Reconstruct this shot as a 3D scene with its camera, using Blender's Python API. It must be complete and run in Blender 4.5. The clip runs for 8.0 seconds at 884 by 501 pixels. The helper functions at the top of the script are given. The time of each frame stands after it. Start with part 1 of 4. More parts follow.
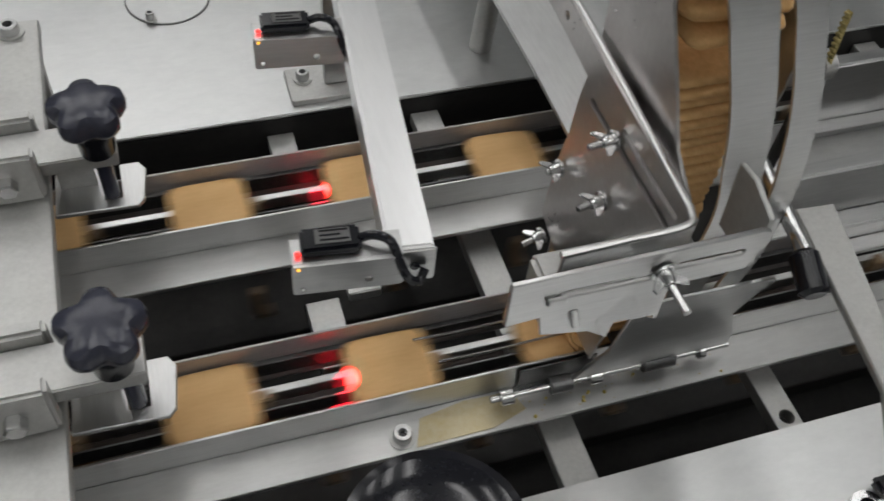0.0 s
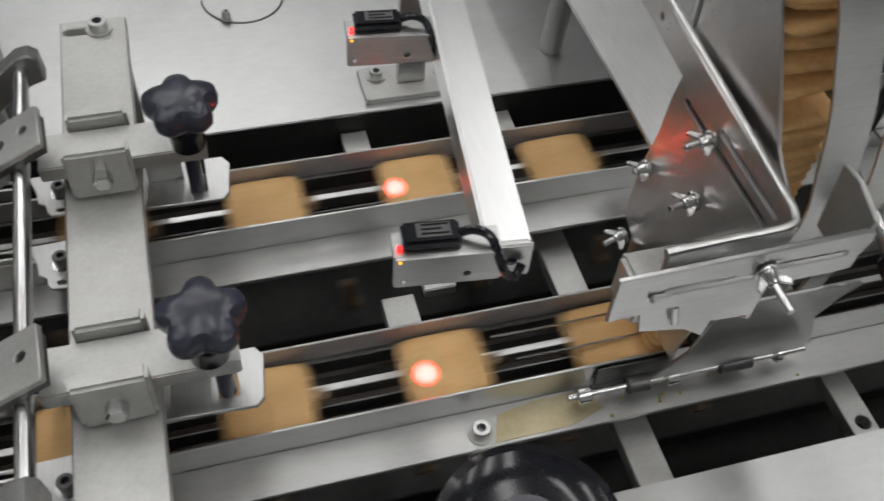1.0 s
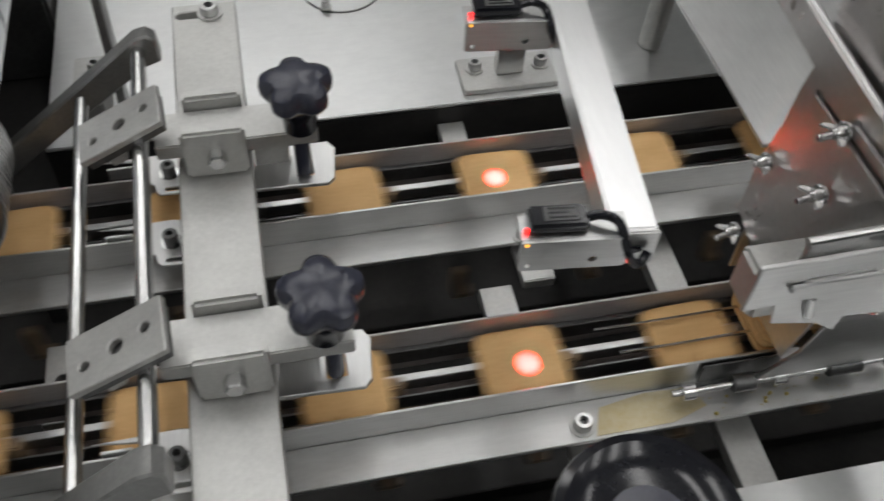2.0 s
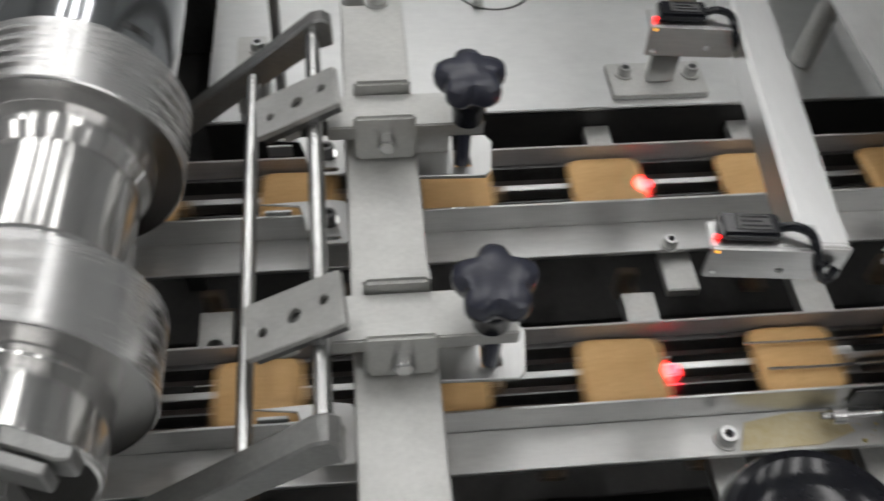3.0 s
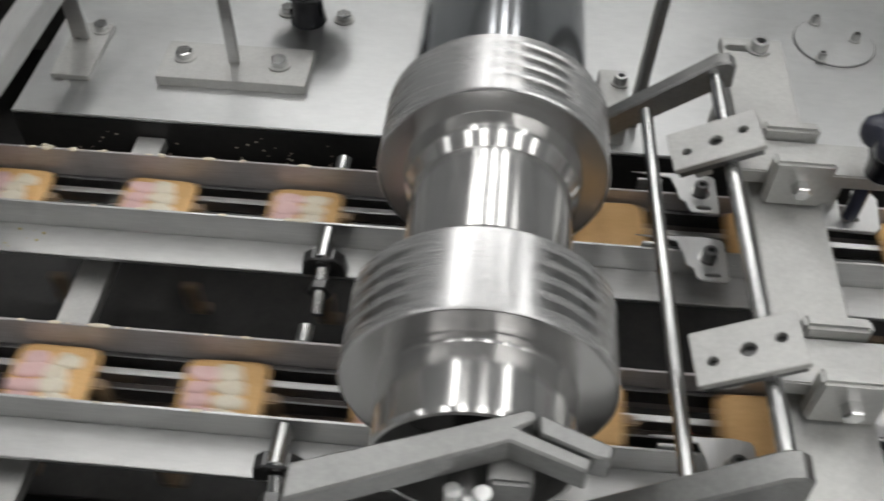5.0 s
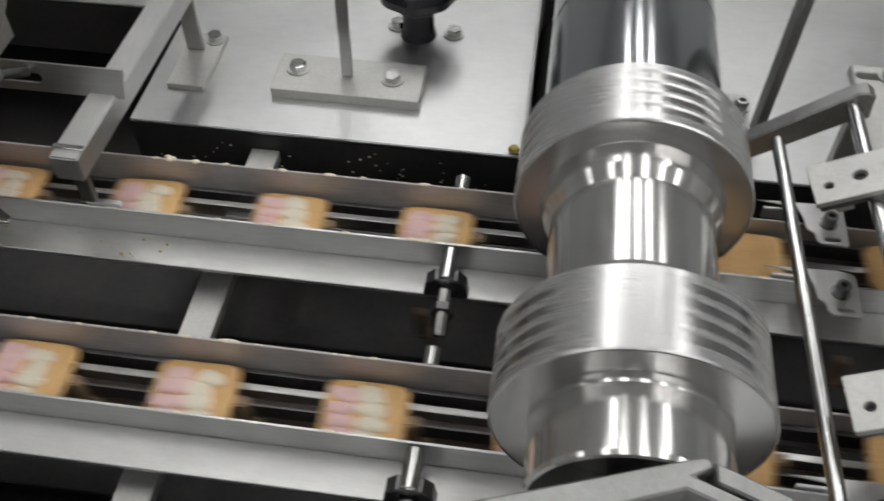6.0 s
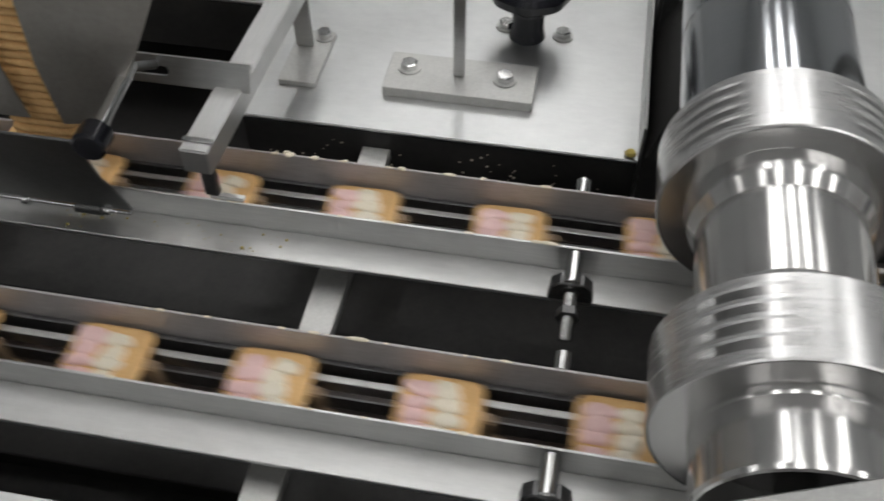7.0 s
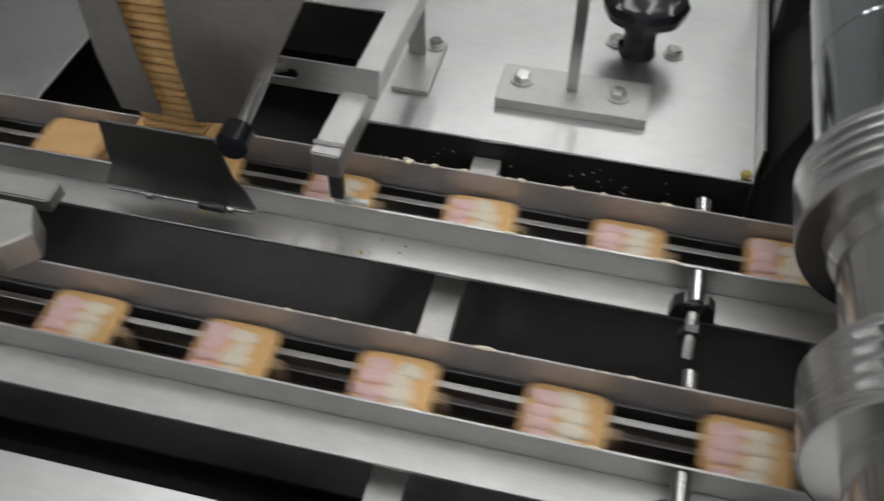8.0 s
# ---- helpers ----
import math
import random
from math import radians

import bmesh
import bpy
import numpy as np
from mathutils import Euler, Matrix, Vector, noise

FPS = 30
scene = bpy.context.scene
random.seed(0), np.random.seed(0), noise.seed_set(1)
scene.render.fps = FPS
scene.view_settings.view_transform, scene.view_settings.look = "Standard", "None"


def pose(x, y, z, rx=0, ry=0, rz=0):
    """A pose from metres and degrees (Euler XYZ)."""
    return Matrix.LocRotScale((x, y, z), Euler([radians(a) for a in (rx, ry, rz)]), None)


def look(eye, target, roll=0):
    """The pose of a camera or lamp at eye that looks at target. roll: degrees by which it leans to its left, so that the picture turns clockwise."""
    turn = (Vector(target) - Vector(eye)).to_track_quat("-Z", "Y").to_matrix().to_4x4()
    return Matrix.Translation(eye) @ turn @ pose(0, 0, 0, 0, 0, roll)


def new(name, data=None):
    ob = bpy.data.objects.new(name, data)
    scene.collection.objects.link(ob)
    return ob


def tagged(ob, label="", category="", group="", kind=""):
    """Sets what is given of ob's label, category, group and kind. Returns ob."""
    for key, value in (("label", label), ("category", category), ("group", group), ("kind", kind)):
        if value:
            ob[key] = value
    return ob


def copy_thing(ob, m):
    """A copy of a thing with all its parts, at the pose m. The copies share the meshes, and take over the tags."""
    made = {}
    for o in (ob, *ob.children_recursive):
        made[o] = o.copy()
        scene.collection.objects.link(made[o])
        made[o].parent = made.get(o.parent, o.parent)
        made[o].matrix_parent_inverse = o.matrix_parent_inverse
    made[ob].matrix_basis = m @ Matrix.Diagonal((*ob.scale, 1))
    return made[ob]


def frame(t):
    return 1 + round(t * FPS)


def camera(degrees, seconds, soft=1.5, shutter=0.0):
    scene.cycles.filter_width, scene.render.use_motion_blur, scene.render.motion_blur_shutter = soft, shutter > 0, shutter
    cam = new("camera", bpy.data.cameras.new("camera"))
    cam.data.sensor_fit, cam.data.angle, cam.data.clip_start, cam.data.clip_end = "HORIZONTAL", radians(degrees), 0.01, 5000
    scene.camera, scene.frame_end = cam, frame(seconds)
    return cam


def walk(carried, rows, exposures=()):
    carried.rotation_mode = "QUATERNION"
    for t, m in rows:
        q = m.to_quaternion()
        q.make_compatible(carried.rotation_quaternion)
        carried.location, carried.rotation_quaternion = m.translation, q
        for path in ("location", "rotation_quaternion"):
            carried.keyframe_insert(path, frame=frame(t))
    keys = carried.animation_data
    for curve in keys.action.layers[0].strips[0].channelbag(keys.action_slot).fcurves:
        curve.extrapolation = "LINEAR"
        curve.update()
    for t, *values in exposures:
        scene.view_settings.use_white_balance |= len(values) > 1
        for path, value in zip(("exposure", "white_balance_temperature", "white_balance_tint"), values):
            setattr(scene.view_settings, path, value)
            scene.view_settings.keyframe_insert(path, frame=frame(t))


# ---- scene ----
cam = camera(50.69, 8.0, soft=1.6, shutter=0.75)
PATH = [
    (0.0, 0.17397, -0.33835, 1.45814, 38.965, -4.276, -17.264),
    (0.5, 0.15513, -0.33593, 1.45895, 38.867, -3.893, -16.455),
    (1.0, 0.13889, -0.3361, 1.45847, 39.03, -3.391, -15.186),
    (2.5, 0.07449, -0.33356, 1.44508, 38.988, -1.724, -8.887),
    (3.0, 0.04077, -0.33437, 1.44734, 39.04, -1.714, -5.189),
    (3.5, 0.00558, -0.33406, 1.44752, 39.45, -1.26, -1.382),
    (4.0, -0.03361, -0.33673, 1.45446, 40.062, -1.003, 2.146),
    (4.5, -0.10114, -0.34231, 1.45529, 40.507, -1.052, 3.755),
    (5.0, -0.16006, -0.34962, 1.45114, 41.015, -0.919, 4.991),
    (6.5, -0.25858, -0.33715, 1.46339, 40.901, 0.14, 9.352),
    (7.0, -0.29943, -0.34778, 1.45345, 41.111, 0.269, 10.481),
    (7.5, -0.33341, -0.35753, 1.45617, 41.033, 0.23, 11.68),
    (8.0, -0.37, -0.36477, 1.45655, 41.712, -0.047, 13.721),
]
walk(cam, [(t, pose(x, y, z, a, b, c)) for t, x, y, z, a, b, c in PATH], [(0.0, -0.14), (1.0, -0.08), (2.5, -0.04), (3.5, 0.03), (5.0, 0.12), (7.5, 0.12), (8.0, 0.06)])

# ---------------------------------------------------------------- world and light
world = bpy.data.worlds.new("hall")
scene.world = world
world.use_nodes = True
world.node_tree.nodes["Background"].inputs[0].default_value = (0.75, 0.8, 0.85, 1)
world.node_tree.nodes["Background"].inputs[1].default_value = 0.15
LAMP_GLOW = 6.4


# ---------------------------------------------------------------- materials
def material(name):
    m = bpy.data.materials.new(name)
    m.use_nodes = True
    return m, m.node_tree, m.node_tree.nodes["Principled BSDF"]


def node(tree, kind, **values):
    n = tree.nodes.new(kind)
    for key, value in values.items():
        n.inputs[key].default_value = value
    return n


def surface(name, light, dark, rough=0.4, metal=0.0, grain=(60, 60, 60), spots=9.0, bump=0.05, rough_var=0.12, per_object=0.0):
    """Two scales of variation: broad stains and fine grain, in metres of the object's own space."""
    m, tree, out = material(name)
    coord = tree.nodes.new("ShaderNodeTexCoord")
    broad = node(tree, "ShaderNodeTexNoise", Scale=spots, Detail=5.0, Roughness=0.6)
    tree.links.new(coord.outputs["Object"], broad.inputs["Vector"])
    stretch = tree.nodes.new("ShaderNodeMapping")
    stretch.inputs["Scale"].default_value = grain
    tree.links.new(coord.outputs["Object"], stretch.inputs["Vector"])
    fine = node(tree, "ShaderNodeTexNoise", Scale=10.0, Detail=4.0, Roughness=0.65)
    tree.links.new(stretch.outputs["Vector"], fine.inputs["Vector"])
    blend = tree.nodes.new("ShaderNodeMath")
    blend.operation = "MULTIPLY_ADD"
    blend.inputs[1].default_value = 0.45
    tree.links.new(fine.outputs["Fac"], blend.inputs[0])
    half = tree.nodes.new("ShaderNodeMath")
    half.operation = "MULTIPLY"
    half.inputs[1].default_value = 0.55
    tree.links.new(broad.outputs["Fac"], half.inputs[0])
    tree.links.new(half.outputs[0], blend.inputs[2])
    ramp = tree.nodes.new("ShaderNodeValToRGB")
    ramp.color_ramp.elements[0].position, ramp.color_ramp.elements[1].position = 0.32, 0.68
    ramp.color_ramp.elements[0].color = (*dark, 1)
    ramp.color_ramp.elements[1].color = (*light, 1)
    tree.links.new(blend.outputs[0], ramp.inputs["Fac"])
    colour = ramp.outputs["Color"]
    if per_object:
        info = tree.nodes.new("ShaderNodeObjectInfo")
        hsv = tree.nodes.new("ShaderNodeHueSaturation")
        rng = node(tree, "ShaderNodeMapRange")
        rng.inputs["To Min"].default_value, rng.inputs["To Max"].default_value = 1 - per_object, 1 + per_object
        tree.links.new(info.outputs["Random"], rng.inputs["Value"])
        tree.links.new(rng.outputs["Result"], hsv.inputs["Value"])
        tree.links.new(colour, hsv.inputs["Color"])
        colour = hsv.outputs["Color"]
    tree.links.new(colour, out.inputs["Base Color"])
    gloss = node(tree, "ShaderNodeMapRange")
    gloss.inputs["To Min"].default_value, gloss.inputs["To Max"].default_value = rough - rough_var, rough + rough_var
    tree.links.new(blend.outputs[0], gloss.inputs["Value"])
    tree.links.new(gloss.outputs["Result"], out.inputs["Roughness"])
    out.inputs["Metallic"].default_value = metal
    if bump:
        relief = node(tree, "ShaderNodeBump", Strength=bump, Distance=0.001)
        tree.links.new(fine.outputs["Fac"], relief.inputs["Height"])
        tree.links.new(relief.outputs["Normal"], out.inputs["Normal"])
    return m


def glowing(name, colour, strength):
    m, tree, out = material(name)
    out.inputs["Base Color"].default_value = (*colour, 1)
    out.inputs["Emission Color"].default_value = (*colour, 1)
    out.inputs["Emission Strength"].default_value = strength
    return m


STEEL = surface("stainless_steel", (0.64, 0.64, 0.63), (0.48, 0.48, 0.48), 0.32, 1.0, (4, 60, 60), 12)
STEEL_Y = surface("stainless_steel_brushed_across", (0.72, 0.72, 0.71), (0.56, 0.56, 0.56), 0.42, 1.0, (60, 4, 60), 12)
SHEET = surface("brushed_sheet", (0.7, 0.705, 0.7), (0.58, 0.585, 0.585), 0.38, 1.0, (6, 14, 14), 7, 0.015, 0.17)
CAST = surface("machined_plate", (0.62, 0.62, 0.6), (0.46, 0.46, 0.45), 0.5, 0.85, (30, 30, 30), 20, 0.06)
TURNED = surface("turned_steel", (0.72, 0.71, 0.7), (0.6, 0.6, 0.59), 0.14, 0.85, (6, 160, 6), 14, 0.04, 0.04)
MIRROR = surface("polished_magazine_sheet", (0.62, 0.6, 0.59), (0.5, 0.48, 0.475), 0.29, 1.0, (5, 20, 20), 14, 0.03, 0.07)
BEAM = surface("bright_beam_steel", (0.8, 0.8, 0.8), (0.72, 0.72, 0.72), 0.31, 1.0, (30, 4, 30), 9, 0.0, 0.04)
FACED = surface("faced_steel", (0.6, 0.59, 0.58), (0.48, 0.475, 0.47), 0.24, 1.0, (30, 30, 30), 16, 0.03, 0.06)
BARREL = surface("polished_barrel_steel", (0.7, 0.715, 0.74), (0.58, 0.6, 0.63), 0.12, 1.0, (6, 90, 6), 12, 0.02, 0.04)
FOOT = surface("dull_rail_foot_steel", (0.64, 0.64, 0.63), (0.5, 0.5, 0.495), 0.45, 0.92, (5, 24, 24), 16, 0.05, 0.12)
CRUMBED = surface("crumb_caked_steel", (0.42, 0.3, 0.17), (0.16, 0.11, 0.08), 0.7, 0.1, (40, 40, 40), 60, 0.4)
CHANNEL = surface("brown_greasy_channel", (0.075, 0.05, 0.042), (0.022, 0.017, 0.016), 0.45, 0.1, (16, 30, 30), 30, 0.25, 0.15)
BELT = surface("yellow_toothed_belt", (0.55, 0.46, 0.2), (0.4, 0.32, 0.12), 0.6, 0.0, (30, 30, 30), 40)
GUIDE = surface("smeared_rail_steel", (0.6, 0.58, 0.58), (0.4, 0.375, 0.37), 0.58, 0.65, (4, 30, 60), 22, 0.06, 0.18)
RIBBED = surface("etched_stencil_steel", (0.78, 0.775, 0.77), (0.64, 0.64, 0.635), 0.27, 0.8, (24, 40, 24), 14, 0.02, 0.07)
CHROME = surface("bright_steel", (0.75, 0.75, 0.74), (0.6, 0.6, 0.6), 0.18, 1.0, (40, 40, 40), 40, 0.03, 0.06)
PIT = surface("near_black_steel", (0.04, 0.038, 0.036), (0.012, 0.012, 0.012), 0.55, 0.0, (12, 12, 12), 14, 0.2, 0.2)
DULL = surface("dull_sheet", (0.42, 0.4, 0.375), (0.3, 0.285, 0.265), 0.5, 0.8, (20, 20, 20), 12, 0.06, 0.15)
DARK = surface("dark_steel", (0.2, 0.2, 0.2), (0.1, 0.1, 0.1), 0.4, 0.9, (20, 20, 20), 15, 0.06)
PLASTIC = surface("grey_black_plastic", (0.043, 0.046, 0.068), (0.03, 0.032, 0.047), 0.24, 0.0, (60, 60, 60), 30, 0.05, 0.06)
BLACK = surface("black_plastic", (0.014, 0.015, 0.02), (0.008, 0.008, 0.011), 0.14, 0.0, (60, 60, 60), 30, 0.0, 0.04)
LABELS = surface("grey_print", (0.13, 0.13, 0.13), (0.08, 0.08, 0.08), 0.5, 0.0, (60, 60, 60), 30)
BISCUIT = surface("baked_biscuit", (0.82, 0.535, 0.245), (0.63, 0.365, 0.14), 0.68, 0.0, (30, 30, 30), 38, 0.5, 0.08, 0.1)
PINK = surface("pink_cream", (0.8, 0.58, 0.55), (0.72, 0.46, 0.45), 0.45, 0.0, (40, 40, 40), 40, 0.2)
WHITE_CREAM = surface("white_cream", (0.83, 0.78, 0.66), (0.72, 0.63, 0.48), 0.45, 0.0, (40, 40, 40), 40, 0.2)
STAIN = surface("yellow_grease_film", (0.6, 0.55, 0.4), (0.5, 0.4, 0.2), 0.42, 0.5, (20, 20, 20), 30, 0.2)
CRUMB = surface("yellow_crumb", (0.6, 0.5, 0.15), (0.4, 0.3, 0.06), 0.8, 0.0)
CONCRETE = surface("painted_floor", (0.36, 0.37, 0.36), (0.28, 0.29, 0.28), 0.5, 0.0, (2, 2, 2), 1.2)
WALL = surface("pale_wall_panel", (0.68, 0.69, 0.69), (0.58, 0.59, 0.59), 0.6, 0.0, (3, 3, 3), 0.8)
LED_RED = glowing("red_indicator", (1.0, 0.015, 0.012), 5.0)
LED_AMBER = glowing("amber_indicator", (1.0, 0.45, 0.04), 2.0)
# darker copy of CAST; on arms and bracket it carries shade in its colour
GREY = surface("darkened_plate_steel", (0.36, 0.36, 0.35), (0.24, 0.24, 0.24), 0.42, 0.85, (30, 30, 30), 20, 0.06)
TUBE = glowing("lamp_diffuser", (1.0, 0.99, 0.98), LAMP_GLOW)


# ---------------------------------------------------------------- mesh helpers
def finish(bm, smooth=35):
    bmesh.ops.recalc_face_normals(bm, faces=bm.faces)
    for e in bm.edges:
        e.smooth = e.calc_face_angle(0.0) < radians(smooth)
    for f in bm.faces:
        f.smooth = True
    return bm


def rounded(bm, width, segments=2, angle=40):
    edges = [e for e in bm.edges if e.calc_face_angle(0.0) > radians(angle)]
    if width > 0 and edges:
        bmesh.ops.bevel(bm, geom=edges, offset=width, segments=segments, affect="EDGES", clamp_overlap=True)
    return bm


def block(x0, x1, y0, y1, z0, z1, bevel=0.0012, into=None):
    bm = bmesh.new()
    bmesh.ops.create_cube(bm, size=1.0)
    bmesh.ops.transform(bm, verts=bm.verts, matrix=Matrix.Translation(((x0 + x1) / 2, (y0 + y1) / 2, (z0 + z1) / 2)) @ Matrix.Diagonal((x1 - x0, y1 - y0, z1 - z0, 1)))
    rounded(bm, bevel, 1 if bevel < 0.001 else 2)
    return join(into, bm)


def join(into, bm):
    if into is None:
        return bm
    me = bpy.data.meshes.new("joined")
    bm.to_mesh(me)
    bm.free()
    into.from_mesh(me)
    bpy.data.meshes.remove(me)
    return into


AXES = {"x": Matrix.Rotation(radians(90), 4, "Y"), "y": Matrix.Rotation(radians(-90), 4, "X"), "z": Matrix.Identity(4)}


def lathe(profile, axis, at, seg=40, into=None):
    """profile: (distance along the axis, radius) from one end to the other; closed at the ends."""
    bm = bmesh.new()
    rings = []
    for d, r in profile:
        if r < 1e-6:
            rings.append([bm.verts.new((0, 0, d))])
        else:
            rings.append([bm.verts.new((r * math.cos(2 * math.pi * i / seg), r * math.sin(2 * math.pi * i / seg), d)) for i in range(seg)])
    for a, b in zip(rings, rings[1:]):
        for i in range(seg):
            j = (i + 1) % seg
            if len(a) == 1 and len(b) == 1:
                continue
            if len(a) == 1:
                bm.faces.new((a[0], b[i], b[j]))
            elif len(b) == 1:
                bm.faces.new((a[i], a[j], b[0]))
            else:
                bm.faces.new((a[i], a[j], b[j], b[i]))
    for ring in (rings[0], rings[-1]):
        if len(ring) > 1:
            bm.faces.new(ring)
    bmesh.ops.transform(bm, verts=bm.verts, matrix=Matrix.Translation(at) @ AXES[axis])
    return join(into, bm)


def cyl(r, a, b, seg=20, chamfer=0.0006, into=None):
    """A rod between the points a and b."""
    a, b = Vector(a), Vector(b)
    h = (b - a).length
    c = min(chamfer, r * 0.4, h * 0.3)
    bm = lathe([(0, r - c), (c, r), (h - c, r), (h, r - c)], "z", (0, 0, 0), seg)
    bmesh.ops.transform(bm, verts=bm.verts, matrix=Matrix.Translation(a) @ (b - a).to_track_quat("Z", "Y").to_matrix().to_4x4())
    return join(into, bm)


def plate(outer, thick, m, holes=(), bevel=0.0006, into=None):
    """A flat plate: an outline in its own x, y with holes, raised by thick, then set at the pose m."""
    bm = bmesh.new()
    edges = []
    for loop in (outer, *holes):
        vs = [bm.verts.new((x, y, 0)) for x, y in loop]
        edges += [bm.edges.new((vs[i], vs[(i + 1) % len(vs)])) for i in range(len(vs))]
    bmesh.ops.triangle_fill(bm, use_beauty=True, edges=edges)
    up = bmesh.ops.extrude_face_region(bm, geom=bm.faces[:])
    bmesh.ops.translate(bm, verts=[v for v in up["geom"] if isinstance(v, bmesh.types.BMVert)], vec=(0, 0, thick))
    bmesh.ops.recalc_face_normals(bm, faces=bm.faces)
    bmesh.ops.dissolve_limit(bm, angle_limit=0.01, verts=bm.verts, edges=bm.edges) if not holes else None
    rounded(bm, bevel, 1, 60)
    bmesh.ops.transform(bm, verts=bm.verts, matrix=m)
    return join(into, bm)


def ring_of(x, y, r, n=14):
    return [(x + r * math.cos(2 * math.pi * i / n), y + r * math.sin(2 * math.pi * i / n)) for i in range(n)]


def slot_of(x0, x1, y, r, n=6):
    right = [(x1 + r * math.cos(a), y + r * math.sin(a)) for a in [-math.pi / 2 + math.pi * i / n for i in range(n + 1)]]
    left = [(x0 - r * math.cos(a), y - r * math.sin(a)) for a in [-math.pi / 2 + math.pi * i / n for i in range(n + 1)]]
    return right + left


def rect_of(x0, x1, y0, y1, r=0.0, n=4):
    if r <= 0:
        return [(x0, y0), (x1, y0), (x1, y1), (x0, y1)]
    pts = []
    for cx, cy, a0 in ((x1 - r, y0 + r, -90), (x1 - r, y1 - r, 0), (x0 + r, y1 - r, 90), (x0 + r, y0 + r, 180)):
        pts += [(cx + r * math.cos(radians(a0 + 90 * i / n)), cy + r * math.sin(radians(a0 + 90 * i / n))) for i in range(n + 1)]
    return pts


UPRIGHT = pose(0, 0, 0, 90, 0, 0)      # a plate's x, y become x, z; its thickness goes to -y


def facing(origin, right, up):
    """The pose whose x runs along right and whose y runs along up."""
    x = Vector(right).normalized()
    z = x.cross(Vector(up)).normalized()
    y = z.cross(x)
    m = Matrix((x, y, z)).transposed().to_4x4()
    m.translation = origin
    return m


def tube(points, r, seg=10, into=None):
    bm = bmesh.new()
    pts = [Vector(p) for p in points]
    rings = []
    for i, p in enumerate(pts):
        d = (pts[min(i + 1, len(pts) - 1)] - pts[max(i - 1, 0)]).normalized()
        q = d.to_track_quat("Z", "Y")
        rings.append([bm.verts.new(p + q @ Vector((r * math.cos(2 * math.pi * k / seg), r * math.sin(2 * math.pi * k / seg), 0))) for k in range(seg)])
    for a, b in zip(rings, rings[1:]):
        for k in range(seg):
            bm.faces.new((a[k], a[(k + 1) % seg], b[(k + 1) % seg], b[k]))
    bm.faces.new(rings[0]), bm.faces.new(rings[-1])
    return join(into, bm)


def curve_points(keys, n=24):
    """A smooth line through a few places."""
    pts = [Vector(k) for k in keys]
    pts = [2 * pts[0] - pts[1], *pts, 2 * pts[-1] - pts[-2]]
    out = []
    spans = len(pts) - 3
    for i in range(n + 1):
        u = i / n * spans
        s = min(int(u), spans - 1)
        u -= s
        a, b, c, d = pts[s:s + 4]
        out.append(0.5 * (2 * b + (c - a) * u + (2 * a - 5 * b + 4 * c - d) * u * u + (3 * b - a - 3 * c + d) * u ** 3))
    return out


def mesh_of(name, bm, mat, smooth=35):
    finish(bm, smooth)
    me = bpy.data.meshes.new(name)
    bm.to_mesh(me)
    bm.free()
    me.materials.append(mat)
    return me


def part(name, bm, mat, parent, label="", smooth=35):
    ob = new(name, mesh_of(name, bm, mat, smooth))
    ob.parent = parent
    return tagged(ob, label)


def thing(name, label, category, at=(0, 0, 0), group="", kind=""):
    ob = new(name)
    ob.location = at
    ob.empty_display_size = 0.02
    return tagged(ob, label, category, group, kind)


def solid(name, bm, mat, label, category="", group="", kind="", at=None):
    ob = new(name, mesh_of(name, bm, mat))
    if at is not None:
        ob.matrix_basis = at
    return tagged(ob, label, category, group, kind)


def setting(name, bm, mat, label=""):
    return tagged(new(name, mesh_of(name, bm, mat)), label, kind="structure")


# ---------------------------------------------------------------- the hall
TABLE_Z, RAIL_Z, FLANGE_Z = 0.868, 0.900, 0.873
LANES = (0.0, 0.18)
GAP = 0.0607
WEST, EAST = -5.0, 1.15          # ends of the machine

setting("floor", block(-6.5, 4.5, -4, 4.5, -0.06, 0, 0), CONCRETE, "grey painted concrete floor of the factory hall")
# ceiling and walls are unseen additions, their pale tone chosen for bounced light
setting("ceiling", block(-6.5, 4.5, -4, 4.5, 3.3, 3.36, 0), WALL, "unseen pale ceiling added to carry the lamps and bounce their light")
setting("wall_north", block(-6.5, 4.5, 4.5, 4.6, 0, 3.3, 0), WALL, "unseen pale wall added to bounce light on the machine")
setting("wall_south", block(-6.5, 4.5, -4.1, -4, 0, 3.3, 0), WALL, "unseen pale wall added to bounce light on the machine")
setting("wall_east", block(4.5, 4.6, -4, 4.5, 0, 3.3, 0), WALL, "unseen pale wall added to bounce light on the machine")
setting("wall_west", block(-6.6, -6.5, -4, 4.5, 0, 3.3, 0), WALL, "unseen pale wall added to bounce light on the machine")


def ceiling_light():
    lamp = thing("ceiling_light", "long white strip lamp under the ceiling, unseen, some added to brighten the machine", "lamp", (0, 0, 3.27), "strip lamps")
    part("housing", block(-0.11, 0.11, -0.75, 0.75, 0.0, 0.03, 0.004), WALL, lamp)
    part("diffuser", block(-0.09, 0.09, -0.72, 0.72, -0.02, -0.001, 0.004), TUBE, lamp, "glowing white diffuser")
    return lamp


first_lamp = ceiling_light()
